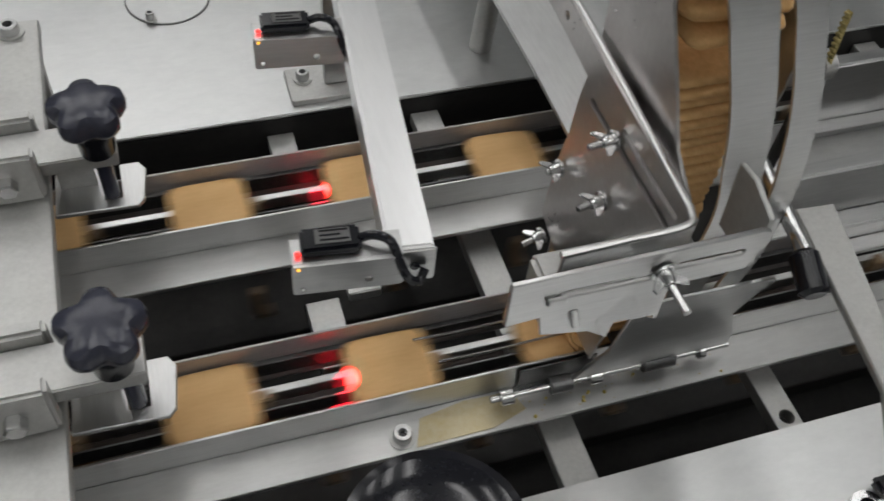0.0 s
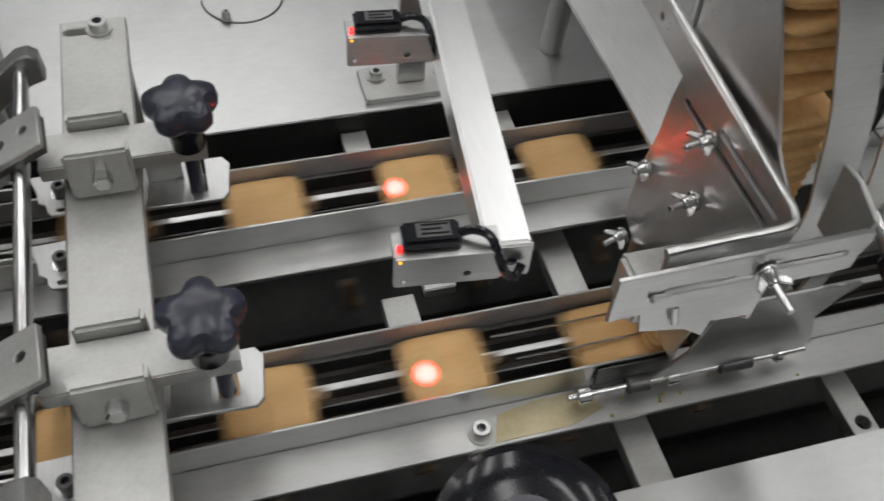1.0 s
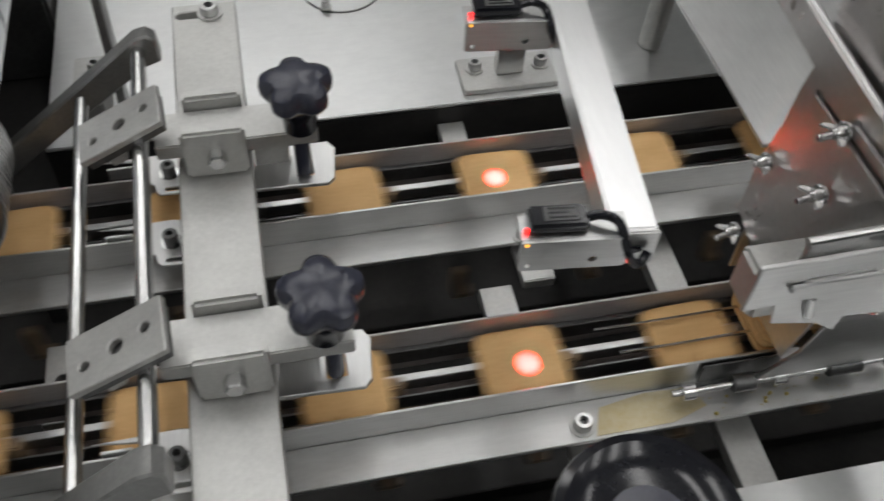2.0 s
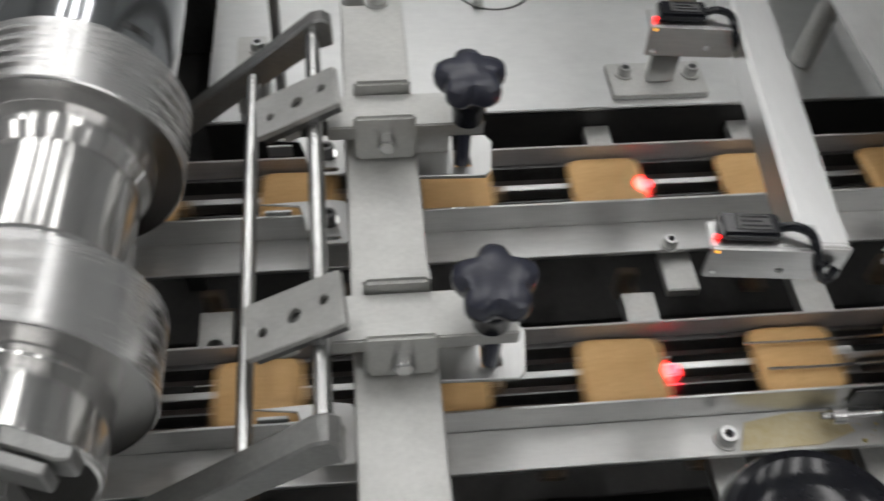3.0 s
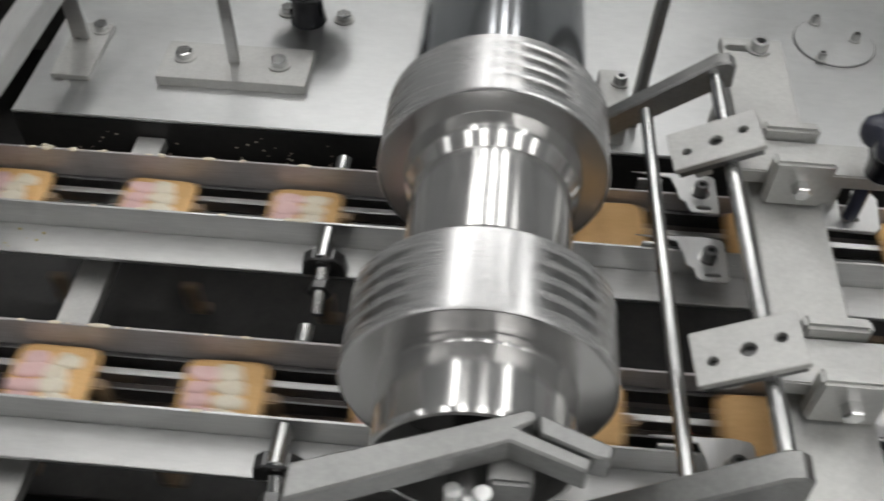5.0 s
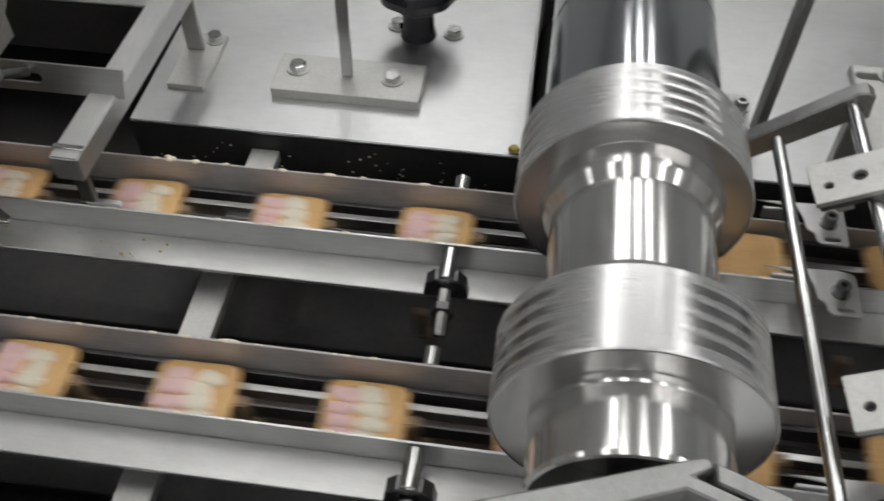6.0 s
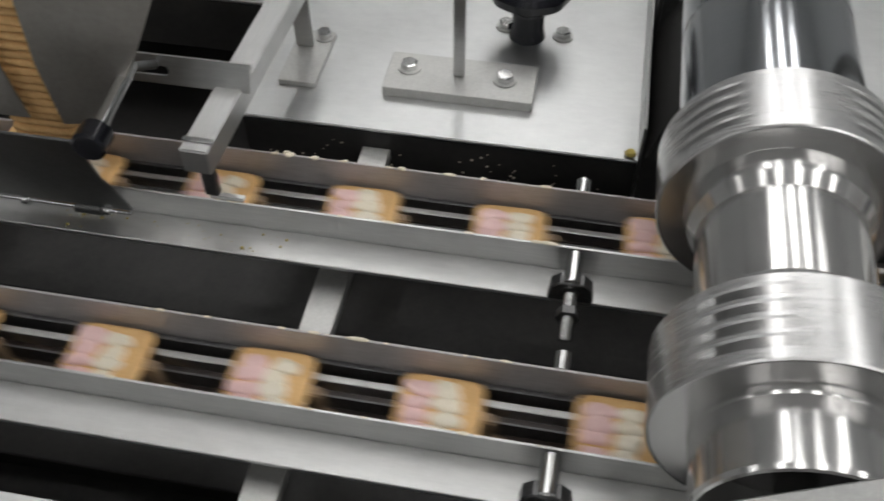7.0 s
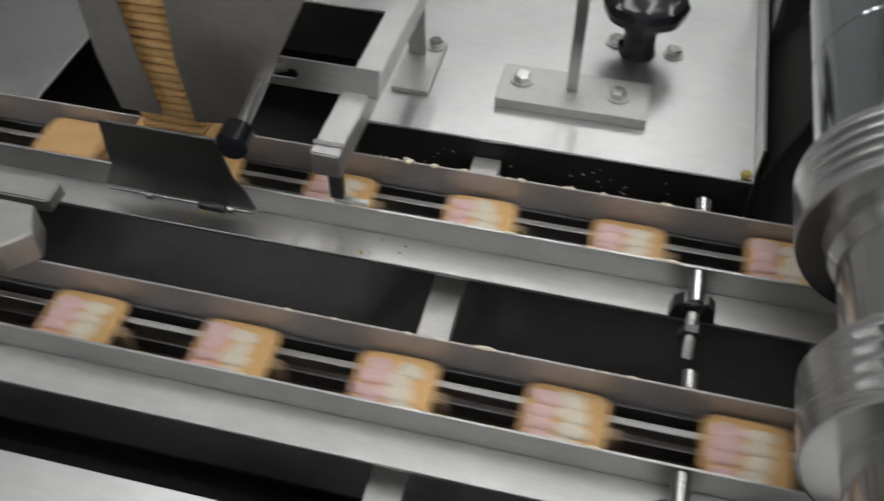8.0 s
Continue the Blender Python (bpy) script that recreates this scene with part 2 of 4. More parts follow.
# the other lamps are added: they brighten beam, rail feet, stack and upright faces
# y 0.5 and 2.6 follow reflections in drum and table
spots = [(x, 0.5) for x in (-3.6, -1.5, -0.7, 0.1, 0.9, 2.0)] + [(x, 2.6) for x in (-0.75, -0.15, 0.45)] + [(1.25, 1.75), (-1.2, 1.9)] + [(x, -1.6) for x in (0.8, 1.4, 2.1, 2.9)] + [(x, -2.9) for x in (-3.2, -2.2, -1.2, -0.2)]
for n, (x, y) in enumerate(spots):
    if n == 0:
        first_lamp.location = (x, y, 3.27)
    else:
        copy_thing(first_lamp, pose(x, y, 3.27))

# ---------------------------------------------------------------- machine body
machine_frame = thing("machine_frame", "stainless steel frame and dark pan below the conveyor lanes", "machine frame")
part("side_panel", block(WEST, EAST, -0.62, -0.6, 0.06, 0.846, 0.002), SHEET, machine_frame)
part("side_panel", block(WEST, EAST, 0.93, 0.95, 0.06, 0.846, 0.002), SHEET, machine_frame)
part("end_panel", block(WEST, WEST + 0.02, -0.6, 0.93, 0.06, 0.846, 0.002), SHEET, machine_frame)
part("end_panel", block(EAST - 0.02, EAST, -0.6, 0.93, 0.06, 0.846, 0.002), SHEET, machine_frame)
part("pan", block(WEST + 0.02, EAST - 0.02, -0.6, 0.93, 0.66, 0.68, 0), PIT, machine_frame, "near-black pan")
for x in (WEST + 0.2, -2.2, EAST - 0.2):
    for y in (-0.55, 0.88):
        part("foot", cyl(0.03, (x, y, 0), (x, y, 0.06)), DARK, machine_frame)

near_table = thing("table_plate", "brushed stainless steel cover plate on the operator's side", "table plate")
part("top", block(WEST, EAST, -0.62, -0.113, TABLE_Z - 0.004, TABLE_Z, 0.001), SHEET, near_table)
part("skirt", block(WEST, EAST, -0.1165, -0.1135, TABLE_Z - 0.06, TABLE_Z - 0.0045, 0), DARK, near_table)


def far_table(x0, x1, label, y0=0.291):
    t = thing("table_plate", label, "table plate")
    part("top", block(x0, x1, y0, 0.95, TABLE_Z - 0.004, TABLE_Z, 0.001), SHEET, t)
    part("skirt", block(x0, x1, y0 + 0.0005, y0 + 0.0035, TABLE_Z - 0.07, TABLE_Z - 0.0045, 0), PIT, t, "near-black skirt")
    return t


far_table(-0.615, -0.24, "brushed stainless steel cover plate behind the creamed lane")
far_table(-0.93, -0.6155, "brushed stainless steel cover plate behind the second magazine", 0.47)
far_table(WEST, -0.9305, "bright stainless steel cover plate past the second magazine", 0.216)
far_table(-0.097, EAST, "brushed stainless steel cover plate behind the feed lane")
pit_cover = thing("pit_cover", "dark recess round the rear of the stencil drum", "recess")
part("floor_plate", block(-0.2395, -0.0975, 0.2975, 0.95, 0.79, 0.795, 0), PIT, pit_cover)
part("side_plate", block(-0.2395, -0.2365, 0.3, 0.9, 0.796, 0.9, 0.0005), STEEL, pit_cover)


# ---------------------------------------------------------------- conveyor lanes
DROP = 0.011  # the lanes run lower past the stencil drum


def lower_past_drum(x):
    return DROP * min(1.0, max(0.0, (-0.185 - x) / 0.12))

def rail(y, outward, flanged, label, x0=WEST + 0.03, x1=0.98):
    """An upright strip; the flanged ones are angle section with the foot on the outer side."""
    r = thing("guide_rail", label, "guide rail", group="guide rails")
    s = 0.0022 * outward
    a, b = sorted((y, y + s))
    part("web", block(x0, x1, a, b, (FLANGE_Z - 0.004) if flanged else 0.852, RAIL_Z, 0.0005), STEEL if flanged else GUIDE, r)
    if not flanged:
        for x in (-0.72, -0.16, 0.45):
            part("joint_strap", block(x - 0.012, x + 0.012, y + 0.0024, y + 0.0044, 0.855, 0.884, 0.0004), DARK, r, "dark strap joining the strip")
    if flanged:
        a, b = sorted((y + s, y + 0.033 * outward))
        part("flange", block(x0, x1, a, b, FLANGE_Z - 0.0042, FLANGE_Z, 0.0006), FOOT, r)
    return r


for y in LANES:
    rail(y - GAP / 2, -1, True, "stainless steel angle rail with a wide foot along the biscuit lane")
    rail(y + GAP / 2, 1, False, "thin upright stainless steel strip along the biscuit lane")
    for x0, x1, low, aside in ((WEST + 0.04, -0.161, DROP, 0.0095), (-0.159, 0.97, 0.0, 0.0)):
        ledge = thing("slide_ledge", "dull steel ledge inside the lane under the biscuits", "slide ledge", group="slide ledges")
        part("near_strip", block(x0, x1, y - GAP / 2 + 0.0003, y - GAP / 2 + 0.0085, 0.866 - low, 0.8815 - low, 0.0006), STEEL, ledge)
        part("far_strip", block(x0, x1, y + GAP / 2 - 0.0045, y + GAP / 2 - 0.0003, 0.866 - low, 0.8815 - low, 0.0006), DARK, ledge)
        bar = thing("slide_bar", "narrow bright steel bar along the middle of the lane", "slide bar", group="slide bars")
        part("strip", block(x0, x1, y + aside + 0.002, y + aside + 0.0078, 0.868 - low, 0.8805 - low, 0.0006), STEEL, bar)
        part("strip", block(x0, x1, y + aside - 0.0085, y + aside - 0.0068, 0.862 - low, 0.8765 - low, 0.0003), DARK, bar)
    chain = thing("chain_guide", "dark greasy channel in which the pusher chain runs", "chain guide", group="chain guides")
    part("channel", block(WEST + 0.04, 0.97, y - 0.021, y + 0.026, 0.829, 0.8355, 0.0006), CHANNEL, chain)

    back = thing("chain_return", "dark guide for the chain's lower run inside the frame", "chain guide", group="chain returns")
    part("guide", block(WEST + 0.04, 0.86, y - 0.012, y + 0.012, 0.681, 0.703, 0.001), PIT, back)
wires = thing("hold_down_wires", "two thin bright wires over the biscuits at the magazine", "wire")
for y, x0 in ((0.0125, 0.305), (-0.0095, 0.318)):
    part("wire", tube(curve_points([(x0, y, 0.8925), (x0 + 0.05, y, 0.8915), (0.43, y + 0.001, 0.8935), (0.445, y + 0.001, 0.905)], 16), 0.0011, 8), CHROME, wires)
part("wire_holder", block(0.439, 0.451, -0.0145, 0.0185, 0.9052, 0.912, 0.001), DARK, wires)
part("holder_stem", block(0.439, 0.451, -0.0455, -0.0148, 0.9052, 0.912, 0.001), DARK, wires)


def cross_bar(x, w, y0, y1, z=0.846, hole=None):
    b = thing("cross_bar", "flat grey steel cross bar beneath the lanes", "cross bar", group="cross bars")
    holes = [ring_of(hole[0], hole[1], 0.006)] if hole else []
    part("bar", plate(rect_of(x - w / 2, x + w / 2, y0, y1), 0.012, pose(0, 0, z - 0.012), holes), CAST, b)
    return b


cross_bar(-0.484, 0.027, -0.115, 0.2905)
cross_bar(0.256, 0.027, 0.033, 0.096)
cross_bar(0.26, 0.024, 0.2135, 0.2905)
cross_bar(0.2875, 0.026, -0.115, -0.05)
cross_bar(0.399, 0.027, -0.115, 0.2905)
cross_bar(0.5725, 0.022, -0.115, 0.2905, hole=(0.5735, -0.0965))
cross_bar(-0.078, 0.026, 0.033, 0.1, hole=(-0.078, 0.068))
cross_bar(-1.25, 0.027, -0.115, 0.2905)
cross_bar(-2.4, 0.027, -0.115, 0.2905)
cross_bar(-3.6, 0.027, -0.115, 0.2905)
cross_bar(-4.8, 0.027, -0.115, 0.2905)
cross_bar(0.9, 0.027, -0.115, 0.2905)
ear = thing("bracket", "small grey bracket ear beneath the rail foot", "bracket")
part("ear", block(0.276, 0.302, 0.085, 0.125, 0.852, 0.862, 0.001), CAST, ear)


def cap_screw(x, y, z, r=0.0065, washer=True):
    s = thing("cap_screw", "socket head cap screw with a washer", "screw", (x, y, z), "cap screws")
    if washer:
        part("washer", lathe([(0, r * 1.4), (0.0012, r * 1.4)], "z", (0, 0, 0), 24), CAST, s)
    bm = lathe([(0.0012, r * 0.95), (0.0018, r), (0.0082, r), (0.009, r * 0.92), (0.009, r * 0.52), (0.0045, r * 0.5), (0.0045, 0)], "z", (0, 0, 0), 24)
    head = part("head", bm, STEEL, s)
    # black hexagon disc at the recess bottom, painted shade of the socket
    part("socket", lathe([(0.0046, r * 0.48), (0.0052, r * 0.48)], "z", (0, 0, 0), 6), BLACK, head, "black disc for the shade in the hexagon socket")
    return s


def hex_bolt(x, y, z, r=0.0085):
    s = thing("hex_bolt", "worn hexagon head bolt", "bolt", (x, y, z), "hexagon bolts")
    part("washer", lathe([(0, r * 1.35), (0.0012, r * 1.35)], "z", (0, 0, 0), 24), CAST, s)
    bm = lathe([(0.0012, r), (0.007, r), (0.0082, r * 0.86)], "z", (0, 0, 0), 6)
    part("head", bm, CHROME, s)
    s.rotation_euler[2] = (x * 37 + y * 53) % 1.0
    return s


cap_screw(0.280, -0.0515, FLANGE_Z)
cap_screw(0.283, 0.1215, FLANGE_Z, 0.0055)

# film of grease beside the screw, and crumbs
solid("grease_film", plate([(0.288, -0.061), (0.345, -0.0605), (0.372, -0.052), (0.366, -0.036), (0.33, -0.0345), (0.296, -0.04)], 0.0005, pose(0, 0, FLANGE_Z + 0.0002), (), 0), STAIN, "yellowish film of old grease on the rail foot", "stain")
crumbs = bmesh.new()
for _ in range(70):
    x, y = (0.37 + random.random() * 0.16, -0.062 + random.random() * 0.022) if random.random() < 0.6 else (-0.72 + random.random() * 0.2, 0.118 + random.random() * 0.024)
    r = 0.0004 + 0.0012 * random.random() ** 3
    bmesh.ops.create_icosphere(crumbs, subdivisions=1, radius=r, matrix=Matrix.Translation((x, y, FLANGE_Z + r * 0.6)))
solid("crumbs", crumbs, CRUMB, "yellow biscuit crumbs scattered on the rail feet", "crumbs", kind="stuff")


def tie_rod(y):
    """The stud with its clevis that ties the lane's rails at the drum."""
    t = thing("tie_stud", "steel stud in a dark clevis on the rail foot", "stud", (-0.286, y, 0), "tie studs")
    part("stud", cyl(0.0068, (0, -0.0335, 0.8925), (0, -0.064, 0.8925), 24), CHROME, t)
    part("clevis", plate([(-0.018, FLANGE_Z + 0.0002), (0.018, FLANGE_Z + 0.0002), (0.016, 0.888), (0.009, 0.8945), (-0.009, 0.8945), (-0.016, 0.888)], 0.012, pose(0, -0.053, 0) @ UPRIGHT, [ring_of(0, 0.884, 0.0072)], 0.001), DARK, t, "dark clevis block")
    part("threaded_end", cyl(0.0055, (0, -0.0655, 0.884), (0, -0.1, 0.868)), CHROME, t)
    part("nut", lathe([(0, 0.0095), (0.007, 0.0095)], "y", (0, -0.085, 0.8765), 6), DARK, t)
    part("stub", cyl(0.0068, (0, 0.0335, 0.8925), (0, 0.05, 0.8925), 24), CHROME, t)
    return t


for y in LANES:
    tie_rod(y)

# ---------------------------------------------------------------- stencil drum
DRUM_X, DRUM_Z, DRUM_R = -0.158, 0.997, 0.0805
drum = thing("stencil_drum", "polished steel stencil drum with two wide rings", "drum", (DRUM_X, 0, DRUM_Z))


SPIN = 90.0 / 0.127              # degrees of turn for each metre of chain


def stencil_ring(y0, y1, middle):
    """A ring with four windows of four sunken ribs round its rim; middle: the turn of the first window."""
    bm = bmesh.new()
    seg = 216
    first, pitch, half = y0 + 0.0125, 0.0112, 0.0042
    ys = [y0, y0 + 0.0012]
    for k in range(4):
        c = first + pitch * k
        ys += [c - half, c - half + 0.0014, c + half - 0.0014, c + half]
    ys += [y1 - 0.0012, y1]
    rows = []
    for n, y in enumerate(ys):
        sunk = 2 <= n < len(ys) - 2 and (n - 2) % 4 in (1, 2)
        row = []
        for i in range(seg):
            a = 360.0 * i / seg
            off = abs((a - middle + 45.0) % 90.0 - 45.0) * math.pi / 180 * DRUM_R
            r = DRUM_R - (0.001 if n in (0, len(ys) - 1) else 0.0)
            if sunk:
                r -= 0.0015 * min(1.0, max(0.0, (0.0265 - off) / 0.0022))
            row.append(bm.verts.new((r * math.cos(radians(a)), y, -r * math.sin(radians(a)))))
        rows.append(row)
    for p, q in zip(rows, rows[1:]):
        for i in range(seg):
            j = (i + 1) % seg
            bm.faces.new((p[i], p[j], q[j], q[i]))
    return bm


def ring_face(y0, y1):
    """The turned end face of a ring and the step down to the core."""
    return lathe([(y0, 0.0565), (y0, 0.0782), (y0 + 0.0004, 0.0793), (y1 - 0.0004, 0.0793), (y1, 0.0782), (y1, 0.0565)], "y", (0, 0, 0), 96)


part("core", lathe([(-0.06, 0.0538), (-0.1075, 0.0538), (-0.1085, 0.0548), (-0.1075, 0.0562), (-0.1045, 0.057), (-0.0655, 0.057), (-0.0635, 0.0575), (-0.003, 0.0575), (0.0, 0.0555), (0.016, 0.0555), (0.02, 0.0545), (0.088, 0.0545), (0.098, 0.0595), (0.112, 0.062), (0.16, 0.062)], "y", (0, 0, 0), 96), TURNED, drum, "mirror-turned core with bright streaks", 5)
for y0, y1, phase in ((-0.0615, -0.0045, 0.1583), (0.1125, 0.1705, 0.1838)):
    stencil = part("stencil_ring", stencil_ring(y0, y1, 90.0 - SPIN * (phase - DRUM_X)), RIBBED, drum, "etched ring with four windows of sunken ribs", 12)
    part("ring_face", ring_face(y0, y1), FACED, stencil, "dark turned end face", 12)
part("rear_barrel", lathe([(0.1606, 0.05), (0.1606, 0.066), (0.3, 0.066), (0.301, 0.0648), (0.303, 0.0648), (0.304, 0.066), (0.47, 0.066), (0.47, 0.05)], "y", (0, 0, 0), 96), BARREL, drum, "mirror-bright bluish barrel", 12)
# no slot is cut: a near-black block paints the shade in it
part("key_slot_shade", block(-0.009, 0.009, 0.196, 0.205, 0.0645, 0.0663, 0.0005), PIT, drum, "dark block for the shade in a short key slot")
# black disc across the hollow end; its colour stands in for the shade inside
part("bore_shade", lathe([(-0.062, 0.0535), (-0.059, 0.0535), (-0.059, 0.0), (-0.062, 0.0)], "y", (0, 0, 0), 48), PIT, drum, "black disc for the shade inside the hollow end")
drum_housing = thing("drum_housing", "dark upright bearing housing behind the stencil drum", "housing")
part("plate", block(-0.234, -0.1, 0.475, 0.6, 0.796, 1.2, 0.004), DARK, drum_housing)

# bearing bracket in front of the drum
bracket = thing("bearing_bracket", "thick grey V-shaped bearing bracket before the drum", "bracket")
part("arm", plate([(-0.133, -0.1105), (-0.129, -0.1122), (-0.1287, -0.1165), (-0.1375, -0.1213), (-0.103, -0.1345), (-0.105, -0.1415), (-0.1415, -0.1285), (-0.242, -0.168), (-0.242, -0.149)], 0.018, pose(0, 0, 1.047), (), 0.0012), GREY, bracket)
part("rear_wing", plate([(-0.1282, -0.1125), (-0.0925, -0.127), (-0.0945, -0.1345), (-0.102, -0.1335), (-0.1275, -0.1238)], 0.018, pose(0, 0, 1.0475), (), 0.0012), GREY, bracket)
part("shaft", cyl(0.012, (-0.158, -0.0625, 0.995), (-0.158, -0.155, 0.995)), CHROME, bracket)
for x in (-0.152, -0.166):
    part("stud", cyl(0.0048, (x, -0.1465, 1.0465), (x, -0.1465, 1.0)), CHROME, bracket)
part("nut", lathe([(0, 0.009), (0.007, 0.009)], "z", (-0.112, -0.145, 1.02), 6), CHROME, bracket)
part("yoke", block(-0.175, -0.105, -0.156, -0.141, 0.98, 1.0095, 0.002), DARK, bracket)
part("yoke_web", block(-0.15, -0.128, -0.141, -0.126, 1.0, 1.0468, 0.002), GREY, bracket)
part("post", block(-0.24, -0.222, -0.165, -0.155, TABLE_Z, 1.0468, 0.001), CAST, bracket)

# ---------------------------------------------------------------- lever with swing plates
lever = thing("swing_lever", "lever frame of two round rods between grey end arms", "lever")
RA, RB = (-0.034, 0.965), (0.0118, 0.998)
part("rod", cyl(0.005, (RA[0], -0.102, RA[1]), (RA[0] - 0.006, 0.235, RA[1])), CHROME, lever)
part("rod", cyl(0.0055, (RB[0] + 0.001, -0.09, RB[1]), (RB[0] - 0.004, 0.25, RB[1])), CHROME, lever)


def end_arm(y0, y1):
    """A flat arm in a vertical plane, sloping down towards the drum."""
    out = [(0.0235, 0.987), (0.022, 1.007), (0.016, 1.0115), (0.007, 1.0095), (-0.06, 0.9545), (-0.128, 0.9), (-0.136, 0.885), (-0.124, 0.878), (-0.06, 0.929), (0.012, 0.983)]
    return plate(out, abs(y1 - y0), Matrix.Translation((0, max(y0, y1), 0)) @ UPRIGHT, (), 0.0015)


# the arms' turn from the light is put into this darker metal
part("end_arm", end_arm(-0.106, -0.0875), GREY, lever)
part("end_arm", end_arm(0.244, 0.258), GREY, lever)
part("pivot", block(-0.14, -0.122, -0.122, -0.0985, TABLE_Z, 0.887, 0.001), DARK, lever)
part("pivot", block(-0.14, -0.122, 0.246, 0.256, 0.681, 0.887, 0.001), DARK, lever)


def swing_plate(y):
    s = thing("swing_plate", "tilted grey steel plate with three holes on the rods", "swing plate", (-0.0015, y - 0.0215, 1.0045), "swing plates")
    s.rotation_euler = (0, radians(-25), radians(4))
    holes = [ring_of(-0.021, -0.004, 0.0032), ring_of(0.0, -0.001, 0.0048), ring_of(0.0195, 0.002, 0.0034)]
    part("plate", plate(rect_of(-0.0325, 0.0315, -0.019, 0.019, 0.001, 1), 0.005, pose(0, 0, -0.001), holes, 0.0006), CAST, s)
    part("backing", block(-0.03, 0.029, -0.017, 0.017, -0.0075, -0.0015, 0.0005), DARK, s)
    part("clamp", block(-0.02, -0.008, -0.012, 0.012, -0.018, -0.0077, 0.001), CAST, s)
    return s


for y in LANES:
    swing_plate(y)


def rail_clip(x, y, z):
    """Light bracket with an oval cut-out and a socket screw beside the lane."""
    c = thing("rail_clip", "pale bent clip with a socket screw on the rail", "clip", (x, y, z), "rail clips")
    part("tongue", plate([(-0.036, 0.009), (-0.004, 0.005), (0.0, -0.008), (0.0015, -0.019), (0.007, -0.023), (0.008, -0.030), (0.011, -0.0335), (0.031, -0.0345), (0.0335, -0.032), (0.0335, 0.006), (0.031, 0.009), (0.02, 0.011)], 0.0022, pose(0, 0, 0), [slot_of(0.017, 0.025, -0.0285, 0.0019)], 0.0007), STEEL_Y, c)
    part("washer", lathe([(0.0, 0.0078), (0.0009, 0.0078)], "z", (0.019, -0.012, 0.0023), 24), CHROME, c)
    part("screw", lathe([(0.0, 0.0053), (0.0088, 0.0056), (0.0095, 0.005), (0.0095, 0.0028), (0.005, 0.0026), (0.005, 0)], "z", (0.019, -0.012, 0.0033), 20), DARK, c, "dark socket screw")
    part("leg", block(-0.03, -0.01, 0.002, 0.0045, -0.012, -0.0002, 0.0005), STEEL_Y, c)
    return c


for y in LANES:
    rail_clip(-0.006, y - 0.032, 0.9035)
far_clip = rail_clip(-0.006, 0.2195, 0.9035)

# ---------------------------------------------------------------- clamp bar with star knobs
clamp_bar = thing("clamp_bar", "wide flat grey steel bar across both lanes", "clamp bar")
part("bar", plate(rect_of(0.029, 0.0805, -0.3, 0.338, 0.001, 1), 0.01, pose(0, 0, 0.958), [slot_of(0.036, 0.056, 0.324, 0.0045)], 0.001), CAST, clamp_bar)
part("leg", block(0.032, 0.078, 0.298, 0.312, TABLE_Z, 0.9578, 0.001), CAST, clamp_bar)
part("leg", block(0.032, 0.078, -0.26, -0.24, TABLE_Z, 0.9578, 0.001), CAST, clamp_bar)
cap_screw(0.0595, 0.3235, 0.9682, 0.0075)


def lane_clamp(y):
    c = thing("lane_clamp", "grey steel clamp holding a sliding bar", "clamp", (0, y, 0), "lane clamps")
    part("back_jaw", block(0.037, 0.0785, 0.004, 0.015, 0.9682, 1.0, 0.0025), CAST, c)
    jaw = part("front_jaw", block(0.036, 0.079, -0.043, -0.031, 0.9682, 1.0095, 0.0022), CAST, c)
    part("slide", block(0.017, 0.129, -0.0305, 0.0035, 0.977, 0.9895, 0.001), CAST, c)
    part("slide_rest", block(0.04, 0.076, -0.0305, 0.0035, 0.9682, 0.9768, 0.0005), CAST, c)
    part("bolt", lathe([(0, 0.0056), (0.0012, 0.0066), (0.0088, 0.0066)], "y", (0.0585, -0.0519, 0.9885), 6), CHROME, jaw)
    part("stud", cyl(0.0058, (0.117, -0.014, 0.9768), (0.117, -0.014, 0.9328)), PLASTIC, c, "dark threaded stud")
    foot = [(0.076, -0.026), (0.134, -0.028), (0.139, -0.023), (0.143, 0.008), (0.138, 0.016), (0.124, 0.016), (0.124, -0.018), (0.111, -0.018), (0.112, 0.016), (0.078, 0.016)]
    part("presser_foot", plate(foot, 0.004, pose(0, 0, 0.9285), (), 0.0006), STEEL_Y, c, "bright slotted presser foot")
    part("foot_stem", block(0.082, 0.108, -0.002, 0.002, 0.9326, 0.9768, 0.0005), CAST, c)
    return c


